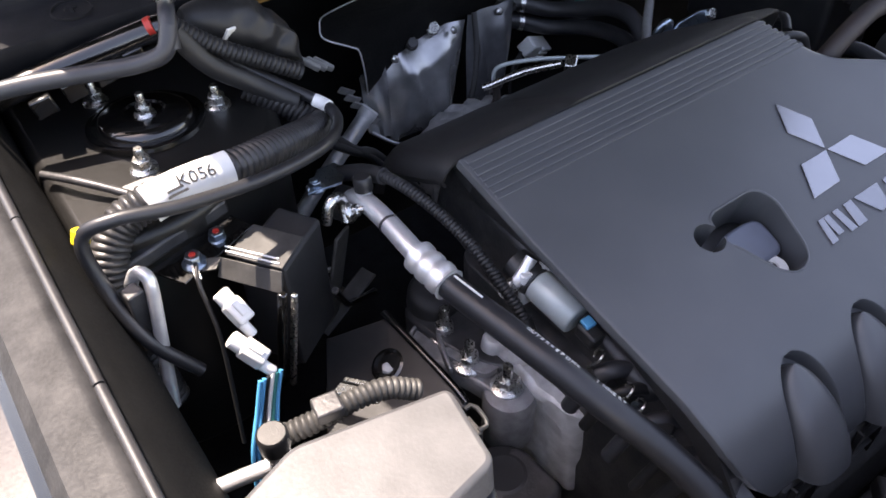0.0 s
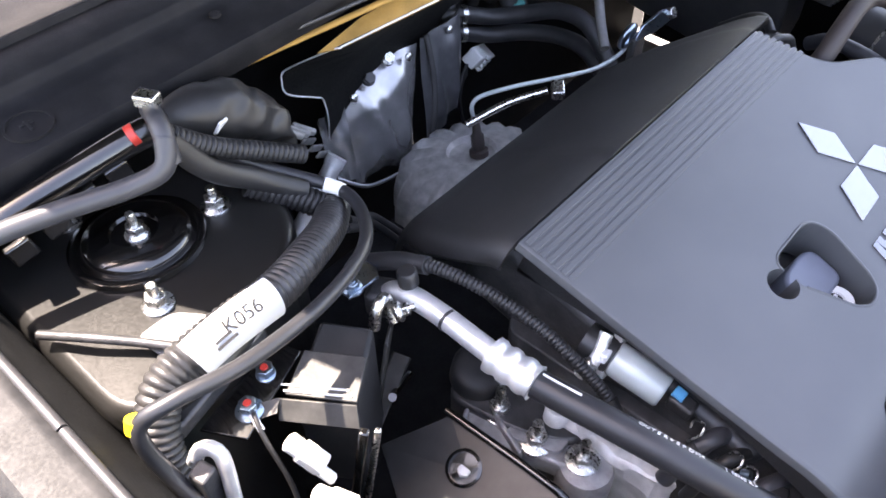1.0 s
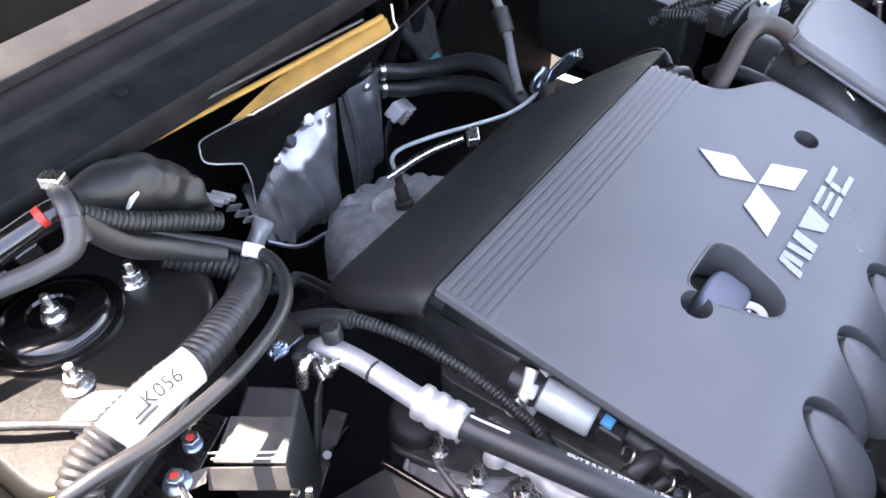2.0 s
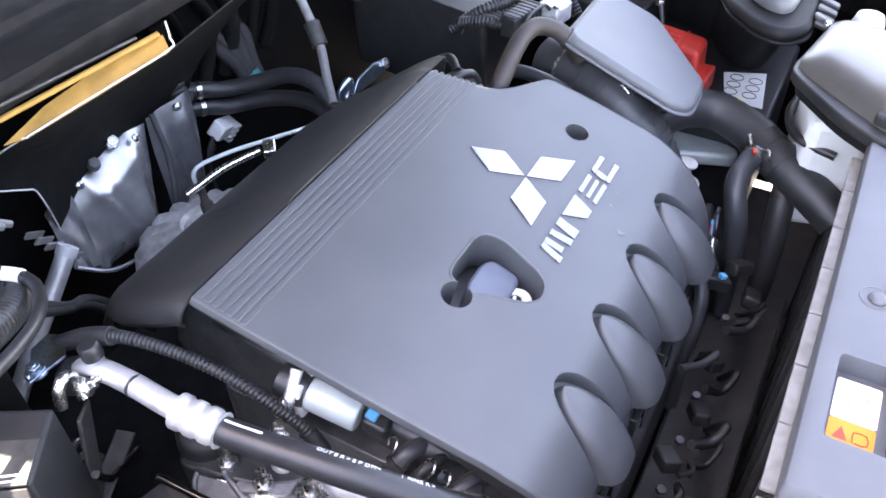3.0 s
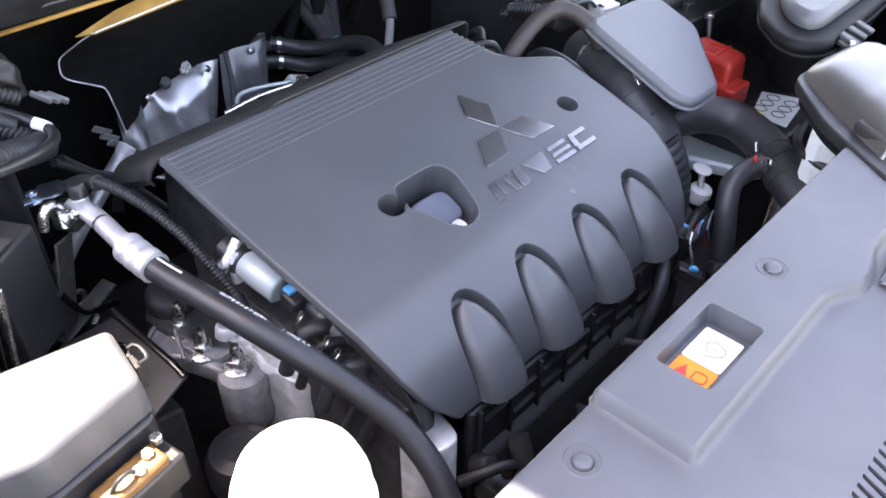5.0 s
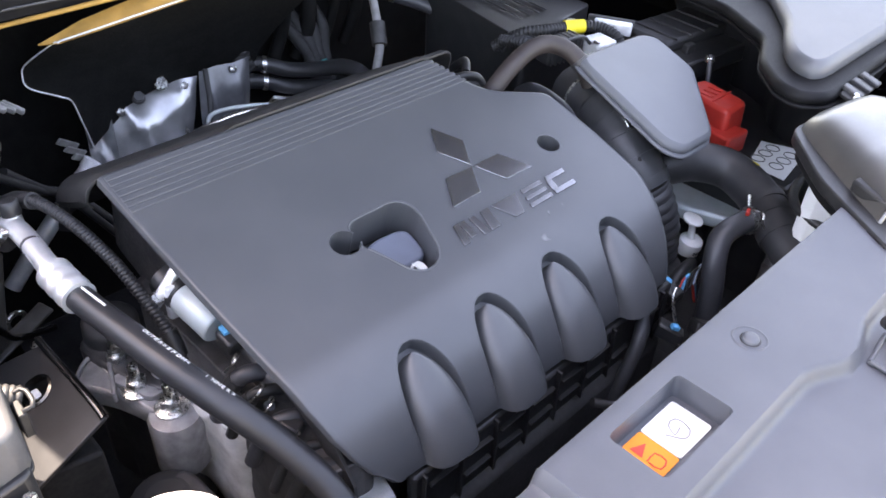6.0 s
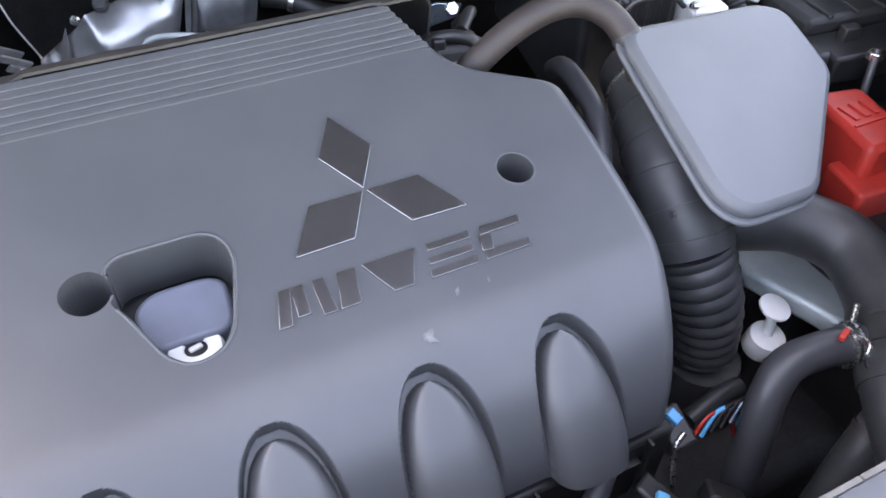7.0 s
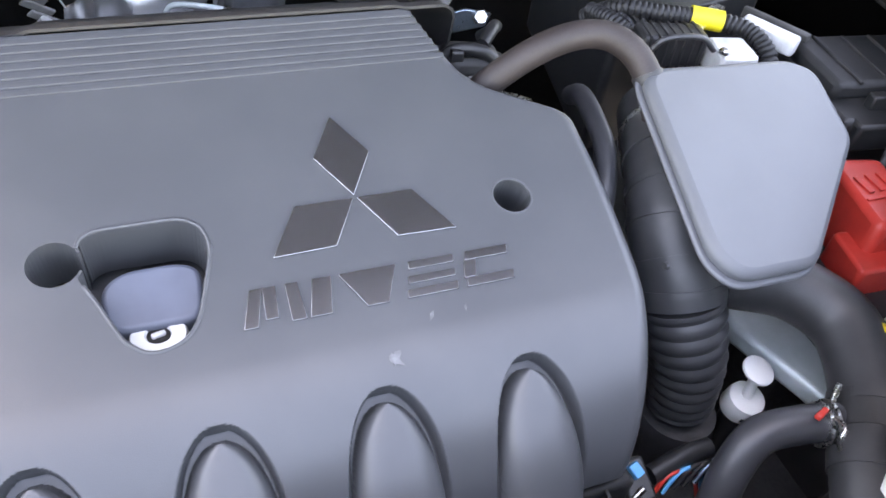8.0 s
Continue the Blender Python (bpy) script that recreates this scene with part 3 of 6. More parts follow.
marks = [
    [[(-0.0905, B0), (-0.0815, B0), (-0.0745, B1), (-0.0825, B1)], [(-0.0765, B0 + 0.004), (-0.068, B0 + 0.004), (-0.0665, B1), (-0.0745, B1)], [(-0.061, B0), (-0.0515, B0), (-0.0525, B1), (-0.0605, B1)]],
    [[(-0.0495, B0), (-0.0355, B0), (-0.0305, B1), (-0.043, B1)]],
    [[(-0.026, B1), (0.013, B1), (0.0015, B0), (-0.0125, B0)]],
    [[(0.0145, B0), (0.0495, B0), (0.051, B0 + 0.0058), (0.0155, B0 + 0.0058)], [(0.0175, B0 + 0.010), (0.0505, B0 + 0.010), (0.0515, B0 + 0.0152), (0.0185, B0 + 0.0152)], [(0.0205, B1 - 0.0058), (0.0525, B1 - 0.0058), (0.0535, B1), (0.0215, B1)]],
    [[(0.056, B0), (0.0905, B0), (0.092, B0 + 0.0065), (0.0575, B0 + 0.0065)], [(0.056, B0 + 0.0067), (0.065, B0 + 0.0067), (0.068, B1 - 0.0067), (0.059, B1 - 0.0067)], [(0.06, B1 - 0.0065), (0.092, B1 - 0.0065), (0.0935, B1), (0.0625, B1)]],
]
for group in marks:
    bm = None
    for poly in group:
        bm = prism(poly, 0.0, 0.0018, TILT15, 0.0003, bm=bm)
    part("raised_mark", bm, DARKMARK, cover, "raised satin silver mark")
for u, v, a, l, wd in ((0.026, -0.098, 60, 0.008, 0.003), (0.05, -0.097, 80, 0.005, 0.002), (-0.006, -0.121, -40, 0.016, 0.005), (-0.004, -0.119, 35, 0.012, 0.005), (-0.006, -0.12, 85, 0.012, 0.004)):
    s_arc = max(start - v, 0)
    m = TILT15 @ pose(u, v, -arc_b + arc_b * math.sqrt(max(1 - (s_arc / arc_a) ** 2, 0)) + 0.0001, math.degrees(s_arc / arc_a), 0, a)
    part("scuff", prism([(-l / 2, 0), (0, -wd / 2), (l / 2, -wd * 0.1), (l * 0.1, wd / 2)], 0, 0.0002, m), SCUFF, cover, "pale scuff mark")
# rear part, lower and darker
REAR = [(0.1725, -0.0035), (0.182, -0.008), (0.2, -0.021), (0.225, -0.043), (0.25, -0.064), (0.27, -0.083), (0.284, -0.1), (0.292, -0.12), (0.295, -0.16)]
rows = []
for v, w in REAR:
    hi = lerp_table([(0.17, 0.135), (0.2, 0.13), (0.225, 0.1), (0.25, 0.06), (0.295, 0.0)], v)
    inset = 0.02 * smooth01((v - 0.25) / 0.045)
    w -= 0.007 * smooth01((v - 0.178) / 0.03)
    row = [C(-0.352 + inset + dx, v, w + dz) for dx, dz in ((0.004, -0.034), (-0.001, -0.024), (0.002, -0.011), (0.008, -0.004))]
    row += [C(u, v, w + 0.004 * smooth01((u + 0.2) / 0.01) * smooth01((0.26 - v) / 0.01) - 0.003 * smooth01((u - 0.08) / 0.01)) for u in np.linspace(-0.335 + inset, hi - 0.01, 90)]
    row += [C(hi + dx, v, w + dz) for dx, dz in ((-0.003, -0.004), (0.0, -0.012), (0.002, -0.05))]
    rows.append(row)
part("rear_shroud", sheet(rows, -0.0025), COVERDARK, cover, "matte black rear part of the cover")
side = [C(-0.33, v, w) for v, w in ((0.17, -0.014), (0.1, -0.014), (0.0, -0.014), (-0.1, -0.014), (-0.15, -0.022), (-0.2, -0.06), (-0.21, -0.085), (-0.14, -0.05), (-0.05, -0.04), (0.05, -0.045), (0.17, -0.075))]
part("side_skirt", plate([p + Vector((0.018, 0, 0)) for p in side], 0.003), MATTE, cover)

neck = thing("oil_filler", C(-0.138, -0.05, -0.05), "oil filler neck with a white cap below the cover opening", "oil filler")
part("neck", prism(rounded([(-0.168, -0.058), (-0.11, -0.058), (-0.106, -0.022), (-0.118, -0.014), (-0.155, -0.014), (-0.17, -0.025)], 0.012), -0.09, -0.024, TILT15, 0.004), NECK, neck)
capm = TILT15 @ pose(-0.139, -0.064, -0.030, -20)
cap = part("cap", lathe([(0.018, -0.012), (0.018, 0.002), (0.0165, 0.0045), (0.0085, 0.005), (0.0075, 0.003), (0.001, 0.0028)], capm, 32), WHITE, neck, "white filler cap")
part("grip_bar", box((0.009, 0.0035, 0.0035), capm @ pose(0, 0, 0.004, 0, 0, 14), 0.001), CAST, cap, "pale grip bar")
part("well", lathe([(0.0073, 0.0029), (0.0073, 0.0034), (0.001, 0.0034)], capm, 24), BLACKP, cap)

head = thing("cylinder_head", (-0.05, 0.05, 0.5), "dark engine block and cylinder head under the cover", "engine")
part("block", box((0.5, 0.34, 0.3), pose(-0.06, 0.03, 0.63), 0.02), CASTDARK, head)
part("valve_cover", prism(rounded([(-0.315, -0.1), (0.13, -0.1), (0.13, 0.23), (-0.315, 0.23)], 0.03), -0.16, -0.058, TILT15, 0.01), CASTDARK, head)
part("chain_case", prism(rounded([(-0.33, -0.16), (-0.28, -0.17), (-0.28, 0.2), (-0.33, 0.18)], 0.015), 0.5, 0.80, IDENT, 0.006), CASTDARK, head)
part("front_casting", prism(rounded([(-0.325, -0.185), (-0.278, -0.2), (-0.262, -0.13), (-0.325, -0.1)], 0.02), 0.55, 0.752, IDENT, 0.008), CAST, head, "bare aluminium corner casting")
inlet = thing("intake_manifold", (-0.05, -0.22, 0.5), "black ribbed plastic intake manifold in front of the engine", "intake manifold")
part("plenum", box((0.40, 0.05, 0.15), pose(-0.05, -0.18, 0.62), 0.012), UNDER, inlet)
part("face", box((0.42, 0.012, 0.2), pose(-0.05, -0.188, 0.665), 0.004), LOOM, inlet)
for k in range(8):
    for j in range(5):
        if (k + j) % 7 != 3:
            part("cell_rib", box((0.036, 0.006, 0.0024), pose(-0.225 + 0.048 * k, -0.1965, 0.632 + 0.0285 * j, 0, 3 * ((k + j) % 3 - 1)), 0.0007), LOOM, inlet)
for k in range(9):
    part("web", box((0.003, 0.007, 0.16), pose(-0.249 + 0.048 * k, -0.196, 0.685), 0.0007), LOOM, inlet)
part("corner_boss", lathe([(0.012, 0), (0.012, 0.02), (0.009, 0.024)], pose(-0.262, -0.205, 0.7, 50), 18), LOOM, inlet)
part("corner_plug", box((0.03, 0.028, 0.024), pose(-0.255, -0.222, 0.672, 18, 8, 12), 0.004), BLACKP, inlet)

# ---- left side: strut tower, wiring, air conditioning line ----
tower = thing("strut_tower", (-0.54, 0.43, 0.6), "glossy black painted strut tower with a domed cap", "strut tower")
part("top_plate", prism(rounded([(-0.664, 0.27), (-0.56, 0.265), (-0.44, 0.33), (-0.405, 0.43), (-0.43, 0.56), (-0.664, 0.6)], 0.05, 8), 0.6, 0.926, IDENT, 0.012), TOWER, tower)
dome_m = pose(-0.546, 0.432, 0.927, -3, 2)
part("ring", lathe([(0.061, -0.003), (0.06, 0.002), (0.056, 0.0035), (0.052, 0.002), (0.05, 0.001)], dome_m, 48), PAINT, tower)
part("dome", lathe([(0.049, 0), (0.0485, 0.005), (0.045, 0.009), (0.037, 0.0115), (0.022, 0.0125), (0.02, 0.010), (0.014, 0.0095), (0.002, 0.0098)], dome_m, 48), PAINT, tower, "domed black rubber cap")
for x, y, z in ((-0.474, 0.414, 0.926), (-0.577, 0.356, 0.926), (-0.576, 0.50, 0.926)):
    bolt((x, y, z), "zinc strut mounting nut on the tower", 0.0095, 0.014, group="nuts of the strut tower", flange=1.45)
bolt((-0.546, 0.427, 0.937), "centre nut in the strut dome", 0.0085, 0.016, flange=1.3)
ob = thing("earth_bracket", (-0.61, 0.32, 0.93), "bare metal bracket lying beside the strut tower", "bracket")
part("leaf", prism(rounded([(-0.61, 0.338), (-0.575, 0.338), (-0.555, 0.31), (-0.585, 0.29), (-0.606, 0.305)], 0.01), 0.9275, 0.9305, IDENT, 0.001), SUPPORT, ob)
part("rod", tube([(-0.66, 0.392, 0.937), (-0.638, 0.358, 0.941), (-0.612, 0.325, 0.938), (-0.59, 0.295, 0.934)], 0.004, 10), CASTDARK, ob)
loom = thing("wiring_loom", (-0.52, 0.28, 0.95), "thick corrugated black wiring loom across the strut tower", "wiring loom")
LOOM_PATH = [(-0.388, 0.352, 0.900), (-0.42, 0.322, 0.918), (-0.462, 0.297, 0.936), (-0.515, 0.276, 0.95), (-0.575, 0.274, 0.953), (-0.624, 0.272, 0.944), (-0.65, 0.255, 0.912), (-0.655, 0.23, 0.86), (-0.648, 0.205, 0.78)]
part("sleeve", tube(LOOM_PATH, 0.0158, 18, ridge=0.0013, pitch=0.0062), SLEEVE, loom)
tag_path = curve_points(LOOM_PATH[3:6], 0.006)
tag_fr = frames_along(tag_path)
bm = sheet([[p + (s * math.cos(a) + u * math.sin(a)) * 0.0186 for a in np.radians(np.linspace(80, 212, 16))] for p, (t, s, u) in list(zip(tag_path, tag_fr))[1:-5]], 0.0004)
tag = part("tag", bm, PAPER, loom, "white paper tag wrapped round the loom")
txt = lettering("K056", 0.0165)
i = 5
p, (t, s, u) = tag_path[i], tag_fr[i]
eye_side = (Vector((-0.7, -0.1, 1.44)) - p).normalized()
up = (eye_side - t * eye_side.dot(t)).normalized()
txt.transform(Matrix.Translation(p + up * 0.0193 + t * 0.006) @ Matrix((-t, up.cross(-t), up)).transposed().to_4x4() @ pose(-0.022, -0.006, 0))
part("tag_code", txt, INK, tag, "black printed code", smooth=0)
for i, l in ((10, 0.016), (11, 0.010)):
    i = min(i, len(tag_path) - 3)
    p, (t, s, u) = tag_path[i], tag_fr[i]
    part("tag_bar", box((l, 0.0022, 0.0005), Matrix.Translation(p + up * 0.0192) @ Matrix((-t, up.cross(-t), up)).transposed().to_4x4() @ pose(0, -0.009, 0), 0), INK, tag)
    part("tag_bar", box((l * 0.7, 0.0022, 0.0005), Matrix.Translation(p + up * 0.0192) @ Matrix((-t, up.cross(-t), up)).transposed().to_4x4() @ pose(0, -0.0045, 0.0002), 0), INK, tag)

cable = thing("cable", (-0.45, 0.3, 0.93), "thin black cable with white and yellow tape marks", "cable")
CABLE = [(-0.5, 0.41, 1.03), (-0.465, 0.425, 0.985), (-0.42, 0.40, 0.945), (-0.382, 0.353, 0.923), (-0.388, 0.312, 0.925), (-0.43, 0.262, 0.943), (-0.5, 0.232, 0.96), (-0.58, 0.221, 0.976), (-0.635, 0.228, 0.984), (-0.661, 0.236, 0.972), (-0.662, 0.222, 0.935), (-0.65, 0.19, 0.885), (-0.62, 0.17, 0.84)]
part("sheath", tube(CABLE, 0.0062, 12), ACHOSE, cable)
part("white_tape", tube([(-0.388, 0.361, 0.926), (-0.382, 0.353, 0.923), (-0.380, 0.345, 0.9225)], 0.0072, 12), WHITE, cable, "white tape mark")
part("yellow_tape", tube([(-0.6585, 0.2405, 0.977), (-0.6625, 0.2385, 0.967)], 0.0075, 12), YELLOW, cable, "yellow tape mark")

har = thing("harness_branch", (-0.505, 0.4, 1.03), "taped black harness branching under the cowl", "wiring harness")
part("junction", tube([(-0.492, 0.44, 1.035), (-0.5, 0.415, 1.04), (-0.506, 0.4, 1.03), (-0.51, 0.392, 1.015)], 0.0085, 14), HOSE, har)
part("left_branch", tube([(-0.505, 0.40, 1.035), (-0.518, 0.392, 1.015), (-0.545, 0.405, 1.005), (-0.59, 0.425, 1.002), (-0.64, 0.44, 1.002), (-0.69, 0.45, 1.0)], 0.0088, 14), HOSE, har)
part("ribbed_branch", tube([(-0.5, 0.41, 1.03), (-0.465, 0.405, 0.997), (-0.42, 0.398, 0.967), (-0.385, 0.39, 0.945)], 0.0085, 14, ridge=0.001, pitch=0.0055), LOOM, har)
part("taped_branch", tube([(-0.502, 0.405, 1.025), (-0.478, 0.395, 0.985), (-0.44, 0.388, 0.952), (-0.405, 0.37, 0.925)], 0.0105, 14), LOOM, har)
part("ribbed_end", tube([(-0.445, 0.4, 0.945), (-0.415, 0.375, 0.922), (-0.392, 0.352, 0.903)], 0.0125, 16, ridge=0.0012, pitch=0.0058), LOOM, har)
part("clip", box((0.014, 0.02, 0.012), pose(-0.492, 0.438, 1.046, 0, 0, 25), 0.002), STEEL, har, "bright metal clip")
part("red_tape", tube([(-0.514, 0.446, 1.016), (-0.508, 0.444, 1.018)], 0.0098, 14), RED, har, "red tape band")
ob = thing("wiper_linkage", (-0.58, 0.47, 1.0), "glossy dark pipe and bracket under the cowl edge", "pipe")
part("pipe", tube([(-0.69, 0.475, 0.975), (-0.61, 0.468, 0.99), (-0.52, 0.452, 1.008), (-0.49, 0.445, 1.012)], 0.0135, 14), PAINT, ob)
for k in range(4):
    part("bracket_tooth", box((0.022, 0.008, 0.02), pose(-0.63 + 0.032 * k, 0.445, 0.972 + 0.006 * k, 0, -12, -6), 0.002), PAINT, ob)
boot = thing("rubber_boot", (-0.42, 0.46, 0.98), "crinkled black rubber boot at the bulkhead", "rubber boot")
bm = tube([(-0.478, 0.455, 1.008), (-0.44, 0.455, 0.995), (-0.405, 0.45, 0.975), (-0.38, 0.44, 0.952), (-0.372, 0.43, 0.925)], lambda t: 0.011 + 0.018 * math.sin(math.pi * min(t * 1.1, 1)) ** 0.7, 26, 0.003)
for v in bm.verts:
    v.co += Vector((noise.noise(v.co * 60), noise.noise(v.co * 60 + Vector((5, 0, 0))), noise.noise(v.co * 60 + Vector((0, 9, 0))))) * 0.007 * smooth01((v.co.x + 0.455) / 0.06)
part("boot", bm, LOOM, boot)
part("tag", box((0.012, 0.003, 0.016), pose(-0.44, 0.428, 0.992, 30, 10, 20), 0.001), WHITE, boot, "small pale tag")

box_thing = thing("relay_box", (-0.51, 0.22, 0.8), "black control box with a bent metal top bracket", "control box")
top = [(-0.487, 0.263), (-0.463, 0.222), (-0.524, 0.180), (-0.552, 0.225)]
part("case", prism(top, 0.76, 0.897, IDENT, 0.004), MATTE, box_thing)
# paler plate ends halfway, where the sunlit front of the top meets shade
part("top_bracket", plate([(-0.52, 0.2445, 0.9025), (-0.492, 0.2, 0.9038), (-0.526, 0.177, 0.902), (-0.557, 0.226, 0.90)], 0.0025, 0.0006), BRACKET, box_thing, "metal top bracket, paler for the sun on the front")
part("front_fold", plate([(-0.561, 0.229, 0.8985), (-0.526, 0.177, 0.9005), (-0.533, 0.168, 0.884), (-0.57, 0.222, 0.884)], 0.0025, 0.0006), BRACKET, box_thing, "metal top bracket, paler for the sun on the front")
for d in (0.004, 0.010):
    part("crease", tube([(-0.558 + d * 0.4, 0.2245 + d, 0.9035), (-0.5265 + d * 0.4, 0.178 + d, 0.9052)], 0.001, 8), CAST, box_thing)
part("side_tab", plate([(-0.561, 0.229, 0.897), (-0.57, 0.222, 0.893), (-0.592, 0.236, 0.889), (-0.586, 0.247, 0.893)], 0.0025), BRACKET, box_thing)
part("leg", box((0.008, 0.008, 0.13), pose(-0.545, 0.165, 0.83, 8, 4, 30), 0.002), PAINT, box_thing)
part("leg", box((0.006, 0.006, 0.13), pose(-0.537, 0.158, 0.83, 8, 4, 30), 0.002), STEEL, box_thing)
ob = thing("wing_bracket", (-0.57, 0.25, 0.89), "black bracket holding two painted bolts", "bracket")
part("plate", plate([(-0.62, 0.255, 0.893), (-0.53, 0.275, 0.897), (-0.52, 0.25, 0.896), (-0.6, 0.222, 0.891)], 0.003, 0.0008), PAINT, ob)
part("rail", box((0.11, 0.022, 0.016), pose(-0.585, 0.278, 0.905, 0, -3, 12), 0.003), CASTDARK, ob)
for x, y in ((-0.553, 0.256), (-0.583, 0.24)):
    bolt((x, y, 0.894), "blue zinc bolt with red paint mark", 0.0078, 0.003, mat=BOLTBLUE, tip=RED, group="bolts of the wing bracket")
ob = thing("sensor_lead", (-0.58, 0.22, 0.88), "thin black lead with a metal eyelet", "cable")
part("lead", tube([(-0.584, 0.233, 0.9), (-0.59, 0.215, 0.89), (-0.592, 0.19, 0.85), (-0.6, 0.17, 0.80), (-0.61, 0.15, 0.74)], 0.0022, 8), LOOM, ob)
part("eyelet", box((0.006, 0.016, 0.002), pose(-0.587, 0.226, 0.897, 20, 0, -10), 0.0006), STEEL, ob)

for k, (x, y, z, rz) in enumerate(((-0.566, 0.182, 0.872, 20), (-0.573, 0.143, 0.858, 38))):
    ob = thing("wiring_connector", (x, y, z), "white plastic wiring connector with its lock tab", "connector", "white connectors")
    m = pose(x - 0.006, y + 0.002, z, 38, 0, rz) @ Matrix.Scale(0.86, 4)
    part("housing", box((0.02, 0.028, 0.018), m, 0.003), WHITE, ob)
    part("collar", lathe([(0.0085, 0), (0.0095, 0.003), (0.0095, 0.014), (0.007, 0.016)], m @ pose(0, 0.012, 0, -90), 16), WHITE, ob)
    part("lock", box((0.008, 0.018, 0.004), m @ pose(0, 0.002, 0.0105), 0.001), WHITE, ob)
    part("nozzle", lathe([(0.006, 0), (0.006, 0.014), (0.004, 0.016)], m @ pose(-0.005, -0.013, 0, 90), 12), WHITE, ob)
ob = thing("wire_bundle", (-0.61, 0.12, 0.8), "bundle of blue and dark wires below a connector", "wires")
for k, mt in enumerate((BLUE, BLUE, LOOM, WHITE, TEAL, BLUE)):
    part("wire", tube([(-0.585 + 0.004 * k, 0.125, 0.845), (-0.598 + 0.004 * k, 0.115, 0.82), (-0.615 + 0.005 * k, 0.1, 0.79), (-0.625 + 0.006 * k, 0.09, 0.74)], 0.002, 8), mt, ob)
ob = thing("vent_tube", (-0.63, 0.2, 0.85), "pale grey metal tube rising beside the wing", "tube")
part("tube", tube([(-0.642, 0.222, 0.918), (-0.636, 0.218, 0.932), (-0.63, 0.209, 0.935), (-0.63, 0.2, 0.925), (-0.641, 0.186, 0.87), (-0.652, 0.174, 0.81)], 0.0058, 14), ALU, ob)
ob = thing("wing_bracket", (-0.65, 0.21, 0.88), "folded black metal bracket by the tube", "bracket")
part("fold", prism([(-0.655, 0.212), (-0.638, 0.218), (-0.634, 0.2), (-0.652, 0.195)], 0.86, 0.928, IDENT, 0.002, 0.85), CASTDARK, ob)

ac = thing("air_conditioning_line", (-0.4, 0.1, 0.88), "aluminium refrigerant pipe crimped to a thick black hose", "refrigerant line")
part("pipe", tube([(-0.412, 0.262, 0.862), (-0.411, 0.247, 0.878), (-0.409, 0.225, 0.884), (-0.409, 0.19, 0.886), (-0.411, 0.15, 0.886), (-0.411, 0.12, 0.884)], 0.0105, 18), ALU, ac)
part("weld_band", tube([(-0.4095, 0.187, 0.886), (-0.4098, 0.184, 0.886)], 0.0109, 18), CASTDARK, ac)
part("ferrule", tube([(-0.411, 0.135, 0.8845), (-0.410, 0.115, 0.883), (-0.408, 0.091, 0.881)], lambda t: 0.0165 - 0.0016 * (int(t * 6) % 2), 22, 0.003), ALU, ac)
part("port", lathe([(0.009, 0), (0.009, 0.01), (0.0075, 0.012), (0.0075, 0.016)], pose(-0.407, 0.236, 0.884, -8), 20), ALU, ac)
part("port_cap", lathe([(0.0095, 0), (0.0098, 0.003), (0.0095, 0.014), (0.008, 0.0155)], pose(-0.407, 0.2345, 0.896, -8), 22), BLACKP, ac, "black valve cap")
HOSE_PATH = [(-0.409, 0.1, 0.8815), (-0.405, 0.07, 0.880), (-0.398, 0.02, 0.8795), (-0.388, -0.034, 0.874), (-0.37, -0.085, 0.855), (-0.347, -0.13, 0.826), (-0.333, -0.175, 0.795), (-0.335, -0.225, 0.76), (-0.36, -0.28, 0.71)]
ac_hose = part("hose", tube(HOSE_PATH, 0.0128, 20), ACHOSE, ac)
hp = curve_points(HOSE_PATH, 0.0005)
hf = frames_along(hp)


def along_hose(text, first, size, gap):
    """Printed letters, one after the other along the hose."""
    out = bmesh.new()
    i = first
    for ch in text:
        if ch != " ":
            one = lettering(ch, size, 0.0002)
            p, (t, s, u) = hp[i], hf[i]
            side = (u * 0.85 + (-s if s.x < 0 else s) * 0.5).normalized()
            side = (side - t * side.dot(t)).normalized()
            one.transform(Matrix.Translation(p + side * 0.0131) @ Matrix((t, side.cross(t), side)).transposed().to_4x4() @ pose(0, -size * 0.35, 0))
            me = bpy.data.meshes.new("tmp")
            one.to_mesh(me)
            one.free()
            out.from_mesh(me)
            bpy.data.meshes.remove(me)
        i += gap
    return out


part("printing", along_hose("OUTER>EPDM<", 190, 0.0062, 10), PAPER, ac_hose, "white printing on the hose", smooth=0)
part("printing", along_hose("INNER>", 330, 0.0062, 10), PAPER, ac_hose, "white printing on the hose", smooth=0)
part("stripe", tube([hp[k] + Vector((0.003, 0, 0.0127)) for k in (25, 50, 75, 95)], 0.0011, 8), PAPER, ac_hose, "white printed stripe")
ob = thing("pipe_bracket", (-0.44, 0.265, 0.89), "zinc clamp bracket with bolts by the refrigerant pipe", "bracket")
part("leaf", plate([(-0.455, 0.262, 0.893), (-0.425, 0.3, 0.885), (-0.398, 0.315, 0.872), (-0.392, 0.298, 0.872), (-0.415, 0.265, 0.886)], 0.003, 0.0008), BOLTBLUE, ob)
part("clamp", tube([(-0.452, 0.235, 0.875), (-0.447, 0.236, 0.892), (-0.438, 0.238, 0.898), (-0.43, 0.24, 0.89), (-0.433, 0.23, 0.87)], 0.0055, 10), STEEL, ob)
part("block", box((0.03, 0.03, 0.03), pose(-0.415, 0.262, 0.862, 0, 0, 30), 0.006), CASTDARK, ob)
bolt((-0.441, 0.272, 0.889), "zinc clamp bolt on the pipe bracket", 0.0068, 0.004, mat=BOLTBLUE)
